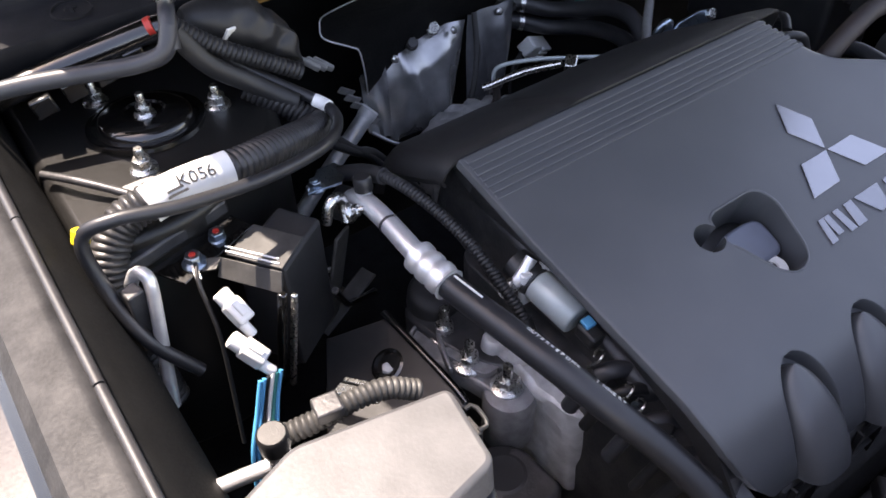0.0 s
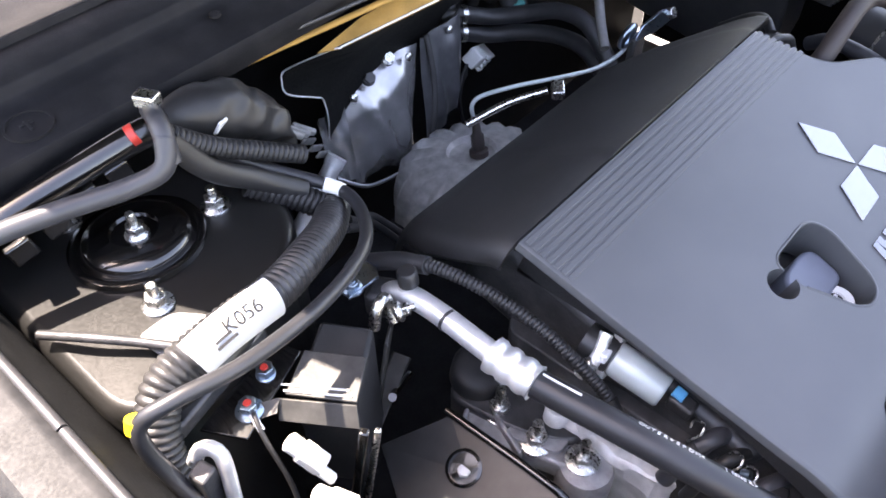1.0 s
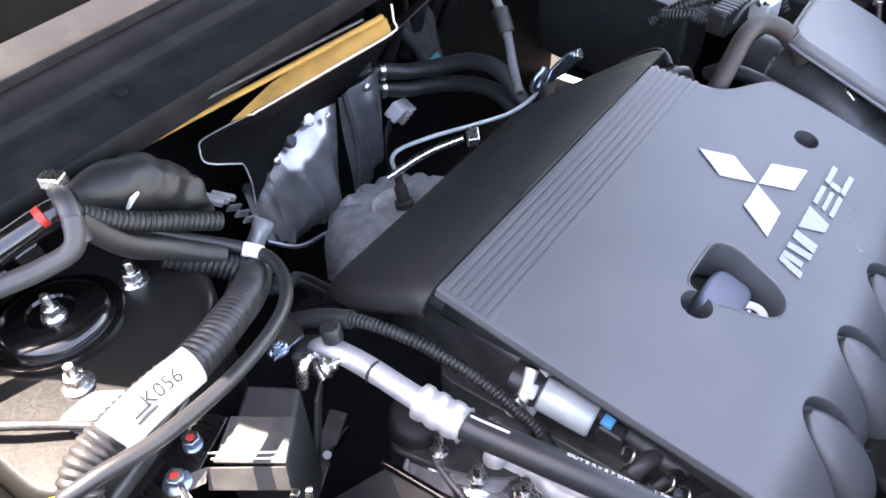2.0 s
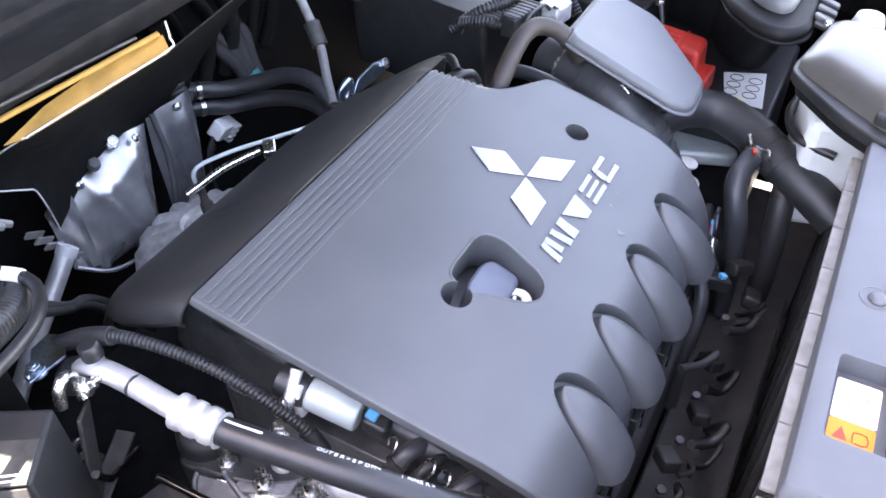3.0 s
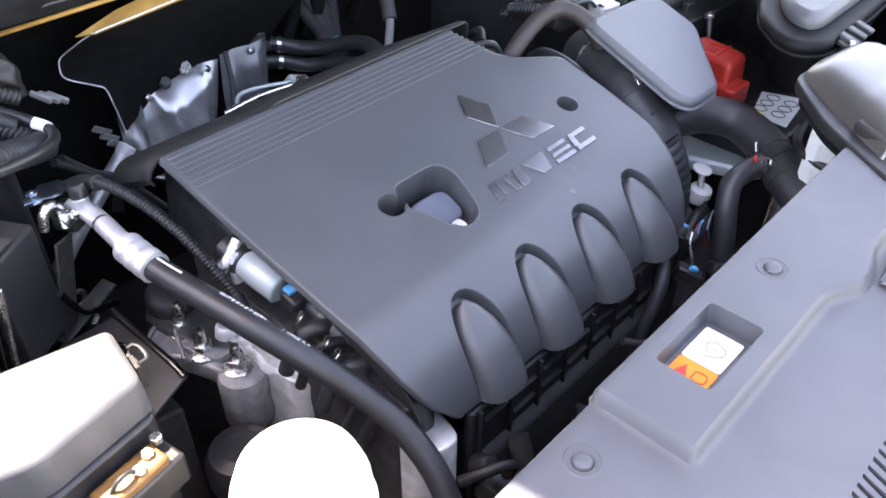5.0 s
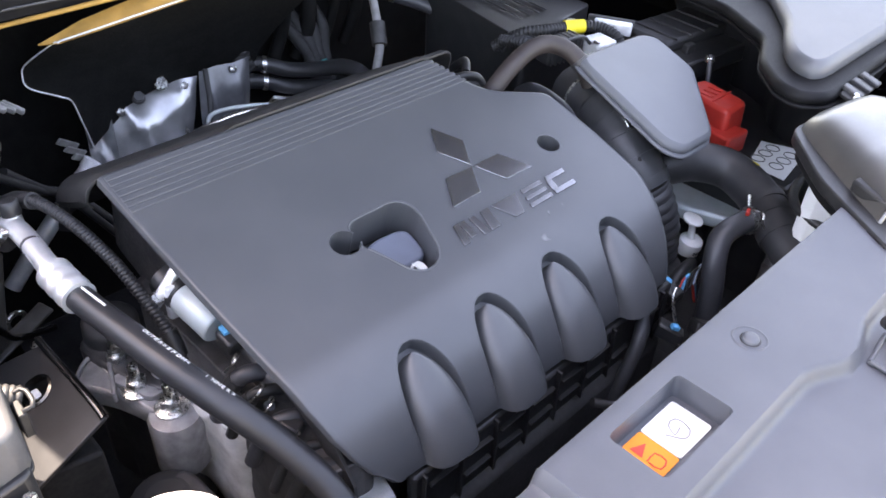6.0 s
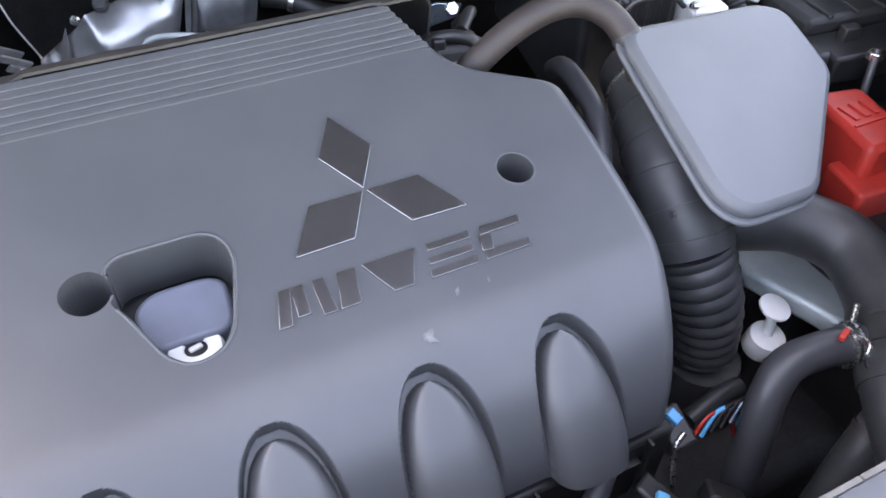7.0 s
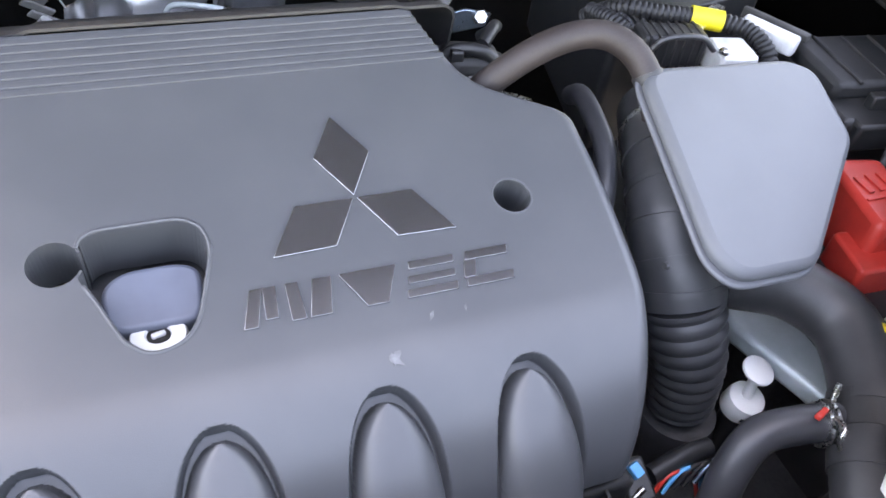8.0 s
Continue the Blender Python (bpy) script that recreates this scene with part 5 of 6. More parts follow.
for k in range(2):
    ob = thing("heater_hose", (0.2, 0.58, 0.74), "black rubber heater hose at the bulkhead", "hose", "heater hoses")
    o = -0.034 * k
    dip = 0.016 - 0.01 * k
    part("hose", tube([(0.11, 0.664, 0.757 + o), (0.145, 0.65, 0.752 + o), (0.19, 0.625, 0.737 + o), (0.222, 0.58, 0.745 + o), (0.238, 0.525, 0.748 + dip + o), (0.235, 0.47, 0.75 + dip + o), (0.222, 0.42, 0.735 + o), (0.21, 0.38, 0.69 + o)], 0.0135, 16), RUBBER, ob)
    part("clamp", tube([(0.146, 0.6495, 0.7515 + o), (0.153, 0.646, 0.75 + o)], 0.0152, 18), STEEL, ob, "spring clamp")
ob = thing("firewall_grommet", (0.12, 0.66, 0.76), "black bellows fitting on the bulkhead", "fitting")
part("bellows", tube([(0.105, 0.655, 0.80), (0.1, 0.64, 0.775), (0.105, 0.63, 0.755)], 0.017, 16, ridge=0.002, pitch=0.009), RUBBER, ob)
ob = thing("evaporator_pipes", (0.25, 0.62, 0.76), "dark hoses with a teal clip at the bulkhead", "hose")
for k in range(4):
    part("hose", tube([(0.2 + 0.025 * k, 0.665, 0.82), (0.215 + 0.022 * k, 0.645, 0.79), (0.235 + 0.012 * k, 0.63, 0.75), (0.24 + 0.01 * k, 0.61, 0.70)], 0.011, 12), UNDER, ob)
part("clip", box((0.03, 0.014, 0.007), pose(0.25, 0.617, 0.737, 20, 0, -20), 0.002), TEAL, ob, "teal clip")
ob = thing("service_pipe", (0.3, 0.5, 0.8), "grey pipe with a fat collar beside the bulkhead", "pipe")
part("pipe", tube([(0.322, 0.56, 0.89), (0.303, 0.517, 0.838), (0.285, 0.488, 0.803), (0.24, 0.447, 0.775), (0.208, 0.415, 0.755)], 0.0075, 14), SUPPORT, ob)
part("collar", tube([(0.3, 0.512, 0.832), (0.285, 0.488, 0.803)], 0.0135, 18), BRACKET, ob)
part("valve", tube([(0.325, 0.566, 0.9), (0.319, 0.553, 0.88)], 0.009, 14), BRACKET, ob)
ob = thing("bulkhead_hose", (0.38, 0.45, 0.8), "black hose looping by the bulkhead", "hose")
part("hose", tube([(0.33, 0.6, 0.88), (0.36, 0.55, 0.86), (0.40, 0.49, 0.845), (0.42, 0.44, 0.82), (0.41, 0.41, 0.77)], 0.012, 14), HOSE, ob)
part("band", tube([(0.362, 0.547, 0.8595), (0.367, 0.54, 0.8575)], 0.0135, 14), STEEL, ob)
ob = thing("silver_tube", (-0.2, 0.58, 0.7), "bright metal tube rising from behind the engine", "pipe")
part("tube", tube([(-0.212, 0.567, 0.722), (-0.25, 0.566, 0.687), (-0.31, 0.565, 0.632), (-0.37, 0.56, 0.575)], 0.0125, 18, 0.02), ALU, ob)
part("tube_end", tube([(-0.207, 0.567, 0.727), (-0.217, 0.567, 0.717)], 0.014, 18), CAST, ob)
ob = thing("finned_block", (-0.26, 0.56, 0.75), "dark finned metal block by the bulkhead", "finned block")
for k in range(5):
    part("fin", box((0.044, 0.004, 0.011), pose(-0.226 + 0.006 * k, 0.6 - 0.006 * k, 0.748 - 0.012 * k, 30, 38, 30), 0.0015), SUPPORT, ob)
ob = thing("rear_harness", (-0.25, 0.4, 0.8), "dark tangle of wiring behind the engine", "wiring harness")
for k in range(2):
    o = 0.012 * k
    part("strand", tube([(-0.39 + o, 0.335 + o, 0.885 - o * 0.5), (-0.35 + o, 0.36 + o, 0.84 - o), (-0.30 + o * 0.6, 0.40 + o * 0.5, 0.78), (-0.25 + o, 0.38 + 0.01 * (k % 3), 0.70)], 0.005 + 0.001 * (k % 3), 10), LOOM, ob)

ob = thing("bulkhead_clutter", (0.2, 0.62, 0.85), "dark hoses and brackets crowding the bulkhead", "hose")
for k in range(5):
    x = 0.10 + 0.055 * k
    part("hose", tube([(x, 0.672, 0.99), (x + 0.01, 0.65, 0.93), (x + 0.03, 0.635 - 0.012 * (k % 2), 0.87), (x + 0.035, 0.64, 0.81), (x + 0.02, 0.66, 0.74)], 0.009 + 0.003 * (k % 3), 14), DULL, ob)
for k in range(3):
    part("bracket", box((0.05, 0.012, 0.03), pose(0.13 + 0.085 * k, 0.67, 0.86 + 0.03 * (k % 2), 12, 10 * k, 8), 0.003), UNDER, ob)
ob = thing("clip_stack", (-0.26, 0.55, 0.86), "row of pale moulded clips below the rubber boot", "clips")
for k in range(3):
    part("clip", box((0.006, 0.028, 0.009), pose(-0.335 + 0.011 * k, 0.475 + 0.004 * k, 0.895 - 0.006 * k, 30, 0, 50), 0.0025), SUPPORT, ob)

# ---- right side: intake, hoses, battery, air box ----
ob = thing("breather_hose", (0.2, 0.1, 0.93), "brown-black rubber breather hose arching to the intake", "hose")
part("hose", tube([(0.125, 0.112, 0.88), (0.139, 0.1, 0.908), (0.172, 0.098, 0.934), (0.208, 0.098, 0.9475), (0.238, 0.092, 0.949), (0.257, 0.073, 0.9405), (0.266, 0.05, 0.921), (0.27, 0.04, 0.9)], 0.0118, 18), BROWN, ob)
part("clamp", tube([(0.1325, 0.106, 0.897), (0.135, 0.103, 0.902)], 0.0132, 18), CASTDARK, ob, "dull metal clamp")
part("end_collar", tube([(0.2625, 0.06, 0.931), (0.265, 0.053, 0.924)], 0.0132, 18), RUBBER, ob)
ob = thing("vent_hose", (0.22, 0.05, 0.88), "short black hose between cover and intake", "hose")
part("hose", tube([(0.26, 0.15, 0.85), (0.252, 0.125, 0.868), (0.244, 0.09, 0.873), (0.236, 0.05, 0.868), (0.224, 0.018, 0.852), (0.215, 0.0, 0.83)], 0.0095, 14), HOSE, ob)
part("fitting", tube([(0.16, 0.145, 0.865), (0.18, 0.125, 0.872), (0.195, 0.115, 0.87)], 0.006, 12), STEEL, ob)
ob = thing("ignition_plug", (0.15, 0.17, 0.88), "black moulded clip block behind the cover", "clip block")
part("block", box((0.06, 0.045, 0.03), pose(0.155, 0.165, 0.875, 10, 0, -25), 0.006), BLACKP, ob)
part("arch", tube([(0.125, 0.165, 0.893), (0.14, 0.16, 0.906), (0.165, 0.15, 0.903), (0.175, 0.145, 0.885)], 0.006, 10), BLACKP, ob)

part("hood", prism(rounded([(0.122, 0.148), (0.178, 0.14), (0.186, 0.178), (0.13, 0.192)], 0.014), 0.884, 0.9, IDENT, 0.005, 0.86), MATTE, ob)
part("hood_rim", prism(rounded([(0.119, 0.145), (0.181, 0.137), (0.189, 0.181), (0.127, 0.195)], 0.015), 0.88, 0.885, IDENT, 0.0018), BLACKP, ob)
part("latch", box((0.012, 0.009, 0.012), pose(0.136, 0.155, 0.902, 0, 0, -12), 0.002), BLACKP, ob)
part("lead", tube([(0.168, 0.172, 0.9), (0.185, 0.19, 0.905), (0.2, 0.215, 0.89), (0.205, 0.25, 0.86)], 0.006, 12), LOOM, ob)

duct = thing("intake_resonator", (0.33, -0.03, 0.88), "grey plastic intake resonator with a rounded lid", "air duct")
DN = Vector((0.105, -0.318, 0.942)).normalized()
dx = Vector((1, 0, -0.1114)).normalized()
dy = DN.cross(dx)
DM = Matrix.Translation((0.33, -0.03, 0.904)) @ Matrix((dx, dy, DN)).transposed().to_4x4()
flat = [(0.25, 0.046), (0.264, 0.058), (0.418, 0.068), (0.445, 0.056), (0.442, -0.016), (0.33, -0.121), (0.257, -0.125), (0.243, -0.115), (0.236, -0.10)]
poly = []
for x, y in flat:
    z = 0.904 - (DN.x * (x - 0.33) + DN.y * (y + 0.03)) / DN.z
    q = DM.inverted() @ Vector((x, y, z))
    poly.append((q.x, q.y))
bmd = prism(rounded(poly, 0.014), -0.0125, 0.0, DM, 0.0055, 0.975)
part("lid", bmd, LID, duct, "smooth grey lid")
big = [(x * 1.03, y * 1.03) for x, y in rounded(poly, 0.016)]
part("rim", prism(big, -0.016, -0.0115, DM, 0.0022), LID, duct)
part("body", prism([(x * 0.74 + 0.022, y * 0.8 + 0.006) for x, y in rounded(poly, 0.016)], -0.05, -0.0155, DM, 0.006), BLACKP, duct, "black lower shell")
part("seam_screw", lathe([(0.003, 0), (0.003, 0.003)], DM @ pose(-0.11, -0.07, -0.03, 0, -90), 12), CASTDARK, duct)
ob = thing("intake_bellows", (0.22, -0.1, 0.82), "black ribbed rubber intake bellows beside the cover", "intake hose")
part("elbow", tube([(0.325, 0.1, 0.855), (0.303, 0.055, 0.858), (0.284, 0.012, 0.854), (0.27, -0.022, 0.842), (0.264, -0.052, 0.82), (0.265, -0.072, 0.795)], 0.0375, 32), BELLOWS, ob)
for a, b in (((0.2935, 0.034, 0.8568), (0.29, 0.027, 0.856)), ((0.2805, 0.004, 0.8518), (0.278, -0.003, 0.8495)), ((0.27, -0.022, 0.842), (0.2685, -0.027, 0.839)), ((0.2655, -0.044, 0.827), (0.265, -0.049, 0.823)), ((0.2645, -0.062, 0.808), (0.2645, -0.066, 0.803))):
    part("band", tube([a, b], 0.0392, 32), BELLOWS, ob)
part("bellows", tube([(0.265, -0.07, 0.797), (0.270, -0.084, 0.772), (0.277, -0.096, 0.74), (0.283, -0.104, 0.69)], lambda t: 0.0355 - 0.007 * t, 34, ridge=0.0017, pitch=0.0128), BELLOWS, ob)
part("clamp_band", tube([(0.3065, 0.0625, 0.8578), (0.305, 0.0595, 0.858)], 0.0395, 32), STEEL, ob, "thin metal clamp band")
part("clamp_screw", box((0.008, 0.02, 0.008), pose(0.262, -0.03, 0.876, 30, 0, -20), 0.002), STEEL, ob, "bright clamp screw")
ob = thing("throttle_unit", (0.19, -0.2, 0.7), "dark throttle body under the bellows", "throttle body")
part("body", lathe([(0.038, 0), (0.04, 0.03), (0.036, 0.05)], pose(0.285, -0.105, 0.63), 28), CASTDARK, ob)
part("flange", box((0.08, 0.08, 0.02), pose(0.285, -0.105, 0.62), 0.006), CASTDARK, ob)

rad = thing("radiator_hose", (0.37, -0.15, 0.8), "thick black radiator hose curving beside the battery", "hose")
part("hose", tube([(0.29, -0.05, 0.80), (0.32, -0.07, 0.808), (0.355, -0.093, 0.81), (0.378, -0.13, 0.806), (0.37, -0.17, 0.80), (0.348, -0.208, 0.793), (0.322, -0.245, 0.783), (0.30, -0.285, 0.77), (0.28, -0.33, 0.75)], 0.0275, 26), RUBBER, rad)
for a, b in (((0.356, -0.196, 0.7955), (0.348, -0.208, 0.793)), ((0.329, -0.235, 0.786), (0.321, -0.247, 0.782))):
    part("sleeve_band", tube([a, b], 0.0292, 26), RUBBER, rad)
part("tee_joint", tube([(0.352, -0.2, 0.794), (0.335, -0.225, 0.788)], 0.0288, 24), BLACKP, rad)
part("yellow_mark", box((0.008, 0.012, 0.003), pose(0.388, -0.16, 0.825, 0, 30, -20), 0.001), YELLOW, rad, "yellow paint mark")
ob = thing("bypass_hose", (0.25, -0.2, 0.75), "black bypass hose bending down with spring clamps", "hose")
part("hose", tube([(0.34, -0.21, 0.79), (0.315, -0.205, 0.792), (0.285, -0.2, 0.793), (0.255, -0.197, 0.787), (0.236, -0.205, 0.765), (0.228, -0.215, 0.73), (0.225, -0.222, 0.66), (0.225, -0.225, 0.58)], 0.0145, 20), HOSE, ob)
for k, x in enumerate((0.302, 0.309)):
    part("spring_clamp", tube([(x, -0.2035, 0.7925), (x + 0.0028, -0.2042, 0.7924)], 0.0172, 22), STEEL, ob, "wire spring clamp")
part("clamp_ear", tube([(0.304, -0.21, 0.81), (0.3, -0.222, 0.815), (0.296, -0.226, 0.805), (0.306, -0.228, 0.79)], 0.0018, 8), STEEL, ob)
part("clamp_ear", tube([(0.312, -0.197, 0.81), (0.316, -0.192, 0.822)], 0.0025, 8), STEEL, ob)
part("red_tip", box((0.012, 0.005, 0.005), pose(0.294, -0.205, 0.812, 0, 0, 20), 0.001), RED, ob, "red paint mark")
ob = thing("lower_hose", (0.3, -0.24, 0.7), "black hose dropping below the tee", "hose")
part("hose", tube([(0.315, -0.255, 0.765), (0.29, -0.26, 0.72), (0.275, -0.265, 0.66), (0.27, -0.265, 0.58)], 0.017, 18), RUBBER, ob)
part("spring_clamp", tube([(0.306, -0.257, 0.748), (0.303, -0.2575, 0.743)], 0.0186, 20), BROWN, ob)

dip = thing("gearbox_breather", (0.338, -0.118, 0.6), "white plastic cap with a round wing on the gearbox", "cap")
part("stem", lathe([(0.012, 0), (0.012, 0.09)], pose(0.338, -0.122, 0.595), 16), BLACKP, dip)
part("body", lathe([(0.0165, 0), (0.0175, 0.002), (0.0175, 0.016), (0.0165, 0.019), (0.0165, 0.0205), (0.014, 0.022), (0.006, 0.0225)], pose(0.338, -0.122, 0.683, 10, 0), 32), WHITE, dip)
part("neck", lathe([(0.0055, 0), (0.0048, 0.02), (0.006, 0.028)], pose(0.338, -0.124, 0.703, -12, 8), 16), WHITE, dip)
part("wing", lathe([(0.013, 0), (0.0145, 0.001), (0.0145, 0.0035), (0.013, 0.0045), (0.003, 0.0046)], pose(0.3405, -0.118, 0.731, 12, 4), 30), WHITE, dip)
for k in range(5):
    part("mark", box((0.0028, 0.0006, 0.005), pose(0.338, -0.122, 0.683, 10) @ pose(0, 0, 0, 0, 0, -30 + 15 * k) @ pose(0, -0.0176, 0.008), 0), INK, dip)
gear = thing("gearbox_housing", (0.36, -0.08, 0.6), "smooth grey cast gearbox housing beside the battery", "gearbox")
part("dome", prism(rounded([(0.345, -0.06), (0.365, -0.03), (0.43, -0.05), (0.425, -0.12), (0.405, -0.178), (0.384, -0.176), (0.373, -0.14), (0.36, -0.105)], 0.012), 0.712, 0.735, IDENT, 0.006), GREYPLUG, gear)
part("neck", box((0.05, 0.06, 0.14), pose(0.402, -0.085, 0.65), 0.01), UNDER, gear)
part("case", box((0.3, 0.32, 0.2), pose(0.35, -0.05, 0.5), 0.02), UNDER, gear)
clutter = thing("throttle_wiring", (0.16, -0.2, 0.72), "dark plugs and wires below the cover edge", "wiring")
for k, (x, y, z) in enumerate(((0.17, -0.184, 0.742), (0.135, -0.215, 0.715), (0.19, -0.235, 0.70))):
    part("plug", box((0.022, 0.034, 0.018), pose(x, y, z, 20, 10 * k, 30 * k), 0.003), BLACKP, clutter)
part("blue_lock", box((0.009, 0.011, 0.007), pose(0.17, -0.181, 0.7535, 20, 0, 20), 0.001), BLUE, clutter, "blue plug lock")
part("blue_lock", box((0.008, 0.010, 0.006), pose(0.135, -0.222, 0.727, 20, 0, 50), 0.001), BLUE, clutter, "blue plug lock")
part("pipe", tube([(0.19, -0.18, 0.735), (0.22, -0.175, 0.739), (0.25, -0.172, 0.735)], 0.008, 12), LOOM, clutter)
for k, mt in enumerate((RED, BLUE, LOOM, LOOM, BOLTBLUE)):
    part("wire", tube([(0.19 + 0.01 * k, -0.19, 0.72), (0.205 + 0.01 * k, -0.185, 0.738), (0.23 + 0.008 * k, -0.185, 0.725), (0.25, -0.19, 0.68)], 0.002, 8), mt, clutter)
part("steel_stay", tube([(0.15, -0.225, 0.69), (0.16, -0.2, 0.74), (0.17, -0.195, 0.752)], 0.0025, 8), STEEL, clutter)
part("dark_tube", tube([(0.105, -0.19, 0.752), (0.082, -0.207, 0.738), (0.062, -0.211, 0.70), (0.05, -0.208, 0.655), (0.035, -0.212, 0.57)], 0.0085, 14), HOSE, clutter)
part("dark_tube", tube([(-0.225, -0.225, 0.73), (-0.235, -0.25, 0.69), (-0.24, -0.26, 0.62), (-0.24, -0.26, 0.54)], 0.012, 14), LOOM, clutter)
part("wire", tube([(-0.3, -0.215, 0.72), (-0.275, -0.235, 0.735), (-0.25, -0.24, 0.72), (-0.245, -0.23, 0.69)], 0.006, 10), LOOM, clutter)
for k in range(3):
    y, x = -0.245 - 0.004 * (k % 3), -0.21 + 0.035 * k
    part("wire", tube([(x, y, 0.66 + 0.012 * (k % 3)), (x + 0.02, y - 0.012, 0.675), (x + 0.04, y - 0.006, 0.66), (x + 0.05, y - 0.01, 0.62)], 0.003 + 0.001 * (k % 2), 8), LOOM if k % 3 else CASTDARK, clutter)

low = thing("starter_wiring", (0.0, -0.24, 0.6), "dark plugs, stays and thin hoses low in the bay", "wiring")
rng = random.Random(11)
for k in range(14):
    x, y, z = -0.2 + 0.032 * k + rng.uniform(-0.01, 0.01), -0.255 + rng.uniform(-0.02, 0.02), 0.62 + rng.uniform(-0.03, 0.05)
    if k % 3:
        part("thin_hose", tube([(x - 0.03, y + 0.02, z + 0.03), (x, y, z + 0.02 * rng.random()), (x + 0.03, y - 0.01, z + 0.01), (x + 0.06, y + 0.01, z - 0.05)], rng.uniform(0.003, 0.006), 10), (LOOM, RUBBER)[k % 2], low)
    else:
        part("plug", box((0.03, 0.022, 0.018), pose(x, y, z, 20 * rng.random(), 15, 60 * rng.random()), 0.003), BLACKP, low)
for k in range(5):
    part("bolt_head", prism(hexagon(0.006), 0, 0.006, pose(-0.15 + 0.07 * k, -0.24, 0.66, 30 * rng.random()), 0.001), CASTDARK, low)
part("lower_tray", box((0.62, 0.1, 0.02), pose(0.0, -0.26, 0.56, 6), 0.004), UNDER, low)

bat = thing("battery", (0.53, -0.05, 0.6), "black car battery with a white symbol label", "battery")
part("case", box((0.24, 0.26, 0.2), pose(0.53, -0.075, 0.695), 0.006), BLACKP, bat)
blabel = part("label", prism([(0.43, -0.135), (0.428, -0.19), (0.53, -0.175), (0.507, -0.115)], 0.7955, 0.7962), PAPER, bat, "white label with symbols")
for k in range(6):
    cx, cy = 0.455 + 0.022 * (k % 3), -0.165 + 0.028 * (k // 3)
    part("label_symbol", tube([(cx + 0.009 * math.cos(a), cy + 0.010 * math.sin(a), 0.7965) for a in (2 * math.pi * q / 8 for q in range(9))], 0.0007, 6), INK, blabel)
redc = thing("terminal_cover", (0.46, -0.05, 0.84), "red plastic battery terminal cover with raised bars", "terminal cover")
rp = rounded([(0.43, -0.09), (0.492, -0.09), (0.512, 0.0), (0.452, 0.012)], 0.012)
part("shell", prism(rp, 0.79, 0.855, pose(0, 0, 0), 0.007, 0.9), RED, redc)
part("skirt", prism(rounded([(0.415, -0.105), (0.47, -0.108), (0.465, -0.06), (0.425, -0.055)], 0.006), 0.79, 0.825, IDENT, 0.004), RED, redc)
for k in range(3):
    part("raised_bar", box((0.006, 0.022, 0.002), pose(0.459 + 0.013 * k, -0.035, 0.856), 0.0005), RED, redc)
part("raised_bar", box((0.05, 0.003, 0.002), pose(0.472, -0.053, 0.856), 0.0005), RED, redc)

abox = thing("air_filter_box", (0.55, -0.14, 0.85), "black air filter box, its top coloured grey as if sunlit", "air filter box")
ap = rounded([(0.5, -0.075), (0.425, -0.11), (0.375, -0.16), (0.366, -0.195), (0.395, -0.222), (0.62, -0.215), (0.71, -0.21), (0.79, -0.14), (0.79, 0.2), (0.6, 0.2), (0.585, 0.11), (0.565, 0.02)], 0.018)
# top face takes the paler panel grey to look sunlit; the box is black
part("top", prism(rounded([(0.535, -0.085), (0.46, -0.12), (0.42, -0.15), (0.407, -0.182), (0.425, -0.198), (0.7, -0.197), (0.775, -0.13), (0.775, 0.12), (0.72, 0.1), (0.635, -0.01)], 0.03), 0.945, 0.969, IDENT, 0.009, 0.965), PANEL, abox, "upper face in paler grey for sunlight")
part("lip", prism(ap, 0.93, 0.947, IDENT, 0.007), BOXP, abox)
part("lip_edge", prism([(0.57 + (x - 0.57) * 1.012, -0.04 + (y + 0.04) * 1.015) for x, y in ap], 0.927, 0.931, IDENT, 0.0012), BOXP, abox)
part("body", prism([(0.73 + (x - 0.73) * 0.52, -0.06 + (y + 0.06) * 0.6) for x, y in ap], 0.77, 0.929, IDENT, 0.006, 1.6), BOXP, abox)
part("clip_plate", box((0.085, 0.022, 0.007), pose(0.46, -0.231, 0.938, 18, 0, 2), 0.002), BLACKP, abox)
for k in range(3):
    part("clip", box((0.012, 0.026, 0.006), pose(0.432 + 0.026 * k, -0.232, 0.9435, 18, 0, 2), 0.0015), CASTDARK, abox, "metal clip")
part("clip_screw", lathe([(0.005, 0), (0.005, 0.003), (0.003, 0.005)], pose(0.425, -0.239, 0.94), 14), STEEL, abox)
snork = thing("air_intake_snorkel", (0.3, -0.32, 0.92), "satin metal-grey air intake snorkel over the radiator cover", "air intake")
rows = []
for k in range(14):
    f = k / 13
    a = Vector((0.318 - 0.125 * f ** 0.9, -0.224 - 0.14 * f, 0))
    b = Vector((0.455 - 0.05 * f, -0.25 - 0.148 * f, 0))
    h = 0.028 + 0.006 * math.sin(math.pi * f) - 0.012 * smooth01((0.12 - f) / 0.12)
    row = []
    for i in range(29):
        c = i / 28
        lift = (1 - abs(2 * c - 1) ** 3.4) ** 0.6
        row.append(a.lerp(b, c) + Vector((0, 0, 0.928 + h * lift + 0.004 * smooth01((f - 0.62) / 0.05) * lift)))
    rows.append(row)
part("top", sheet(rows, -0.0025), SILVERBOX, snork, "satin silver upper face")
sp = rounded([(0.312, -0.22), (0.232, -0.29), (0.158, -0.392), (0.39, -0.425), (0.462, -0.25)], 0.02)
part("body", prism([(0.31 + (x - 0.31) * 0.95, -0.32 + (y + 0.32) * 0.95) for x, y in sp], 0.898, 0.926, IDENT, 0.006), BOXP, snork)
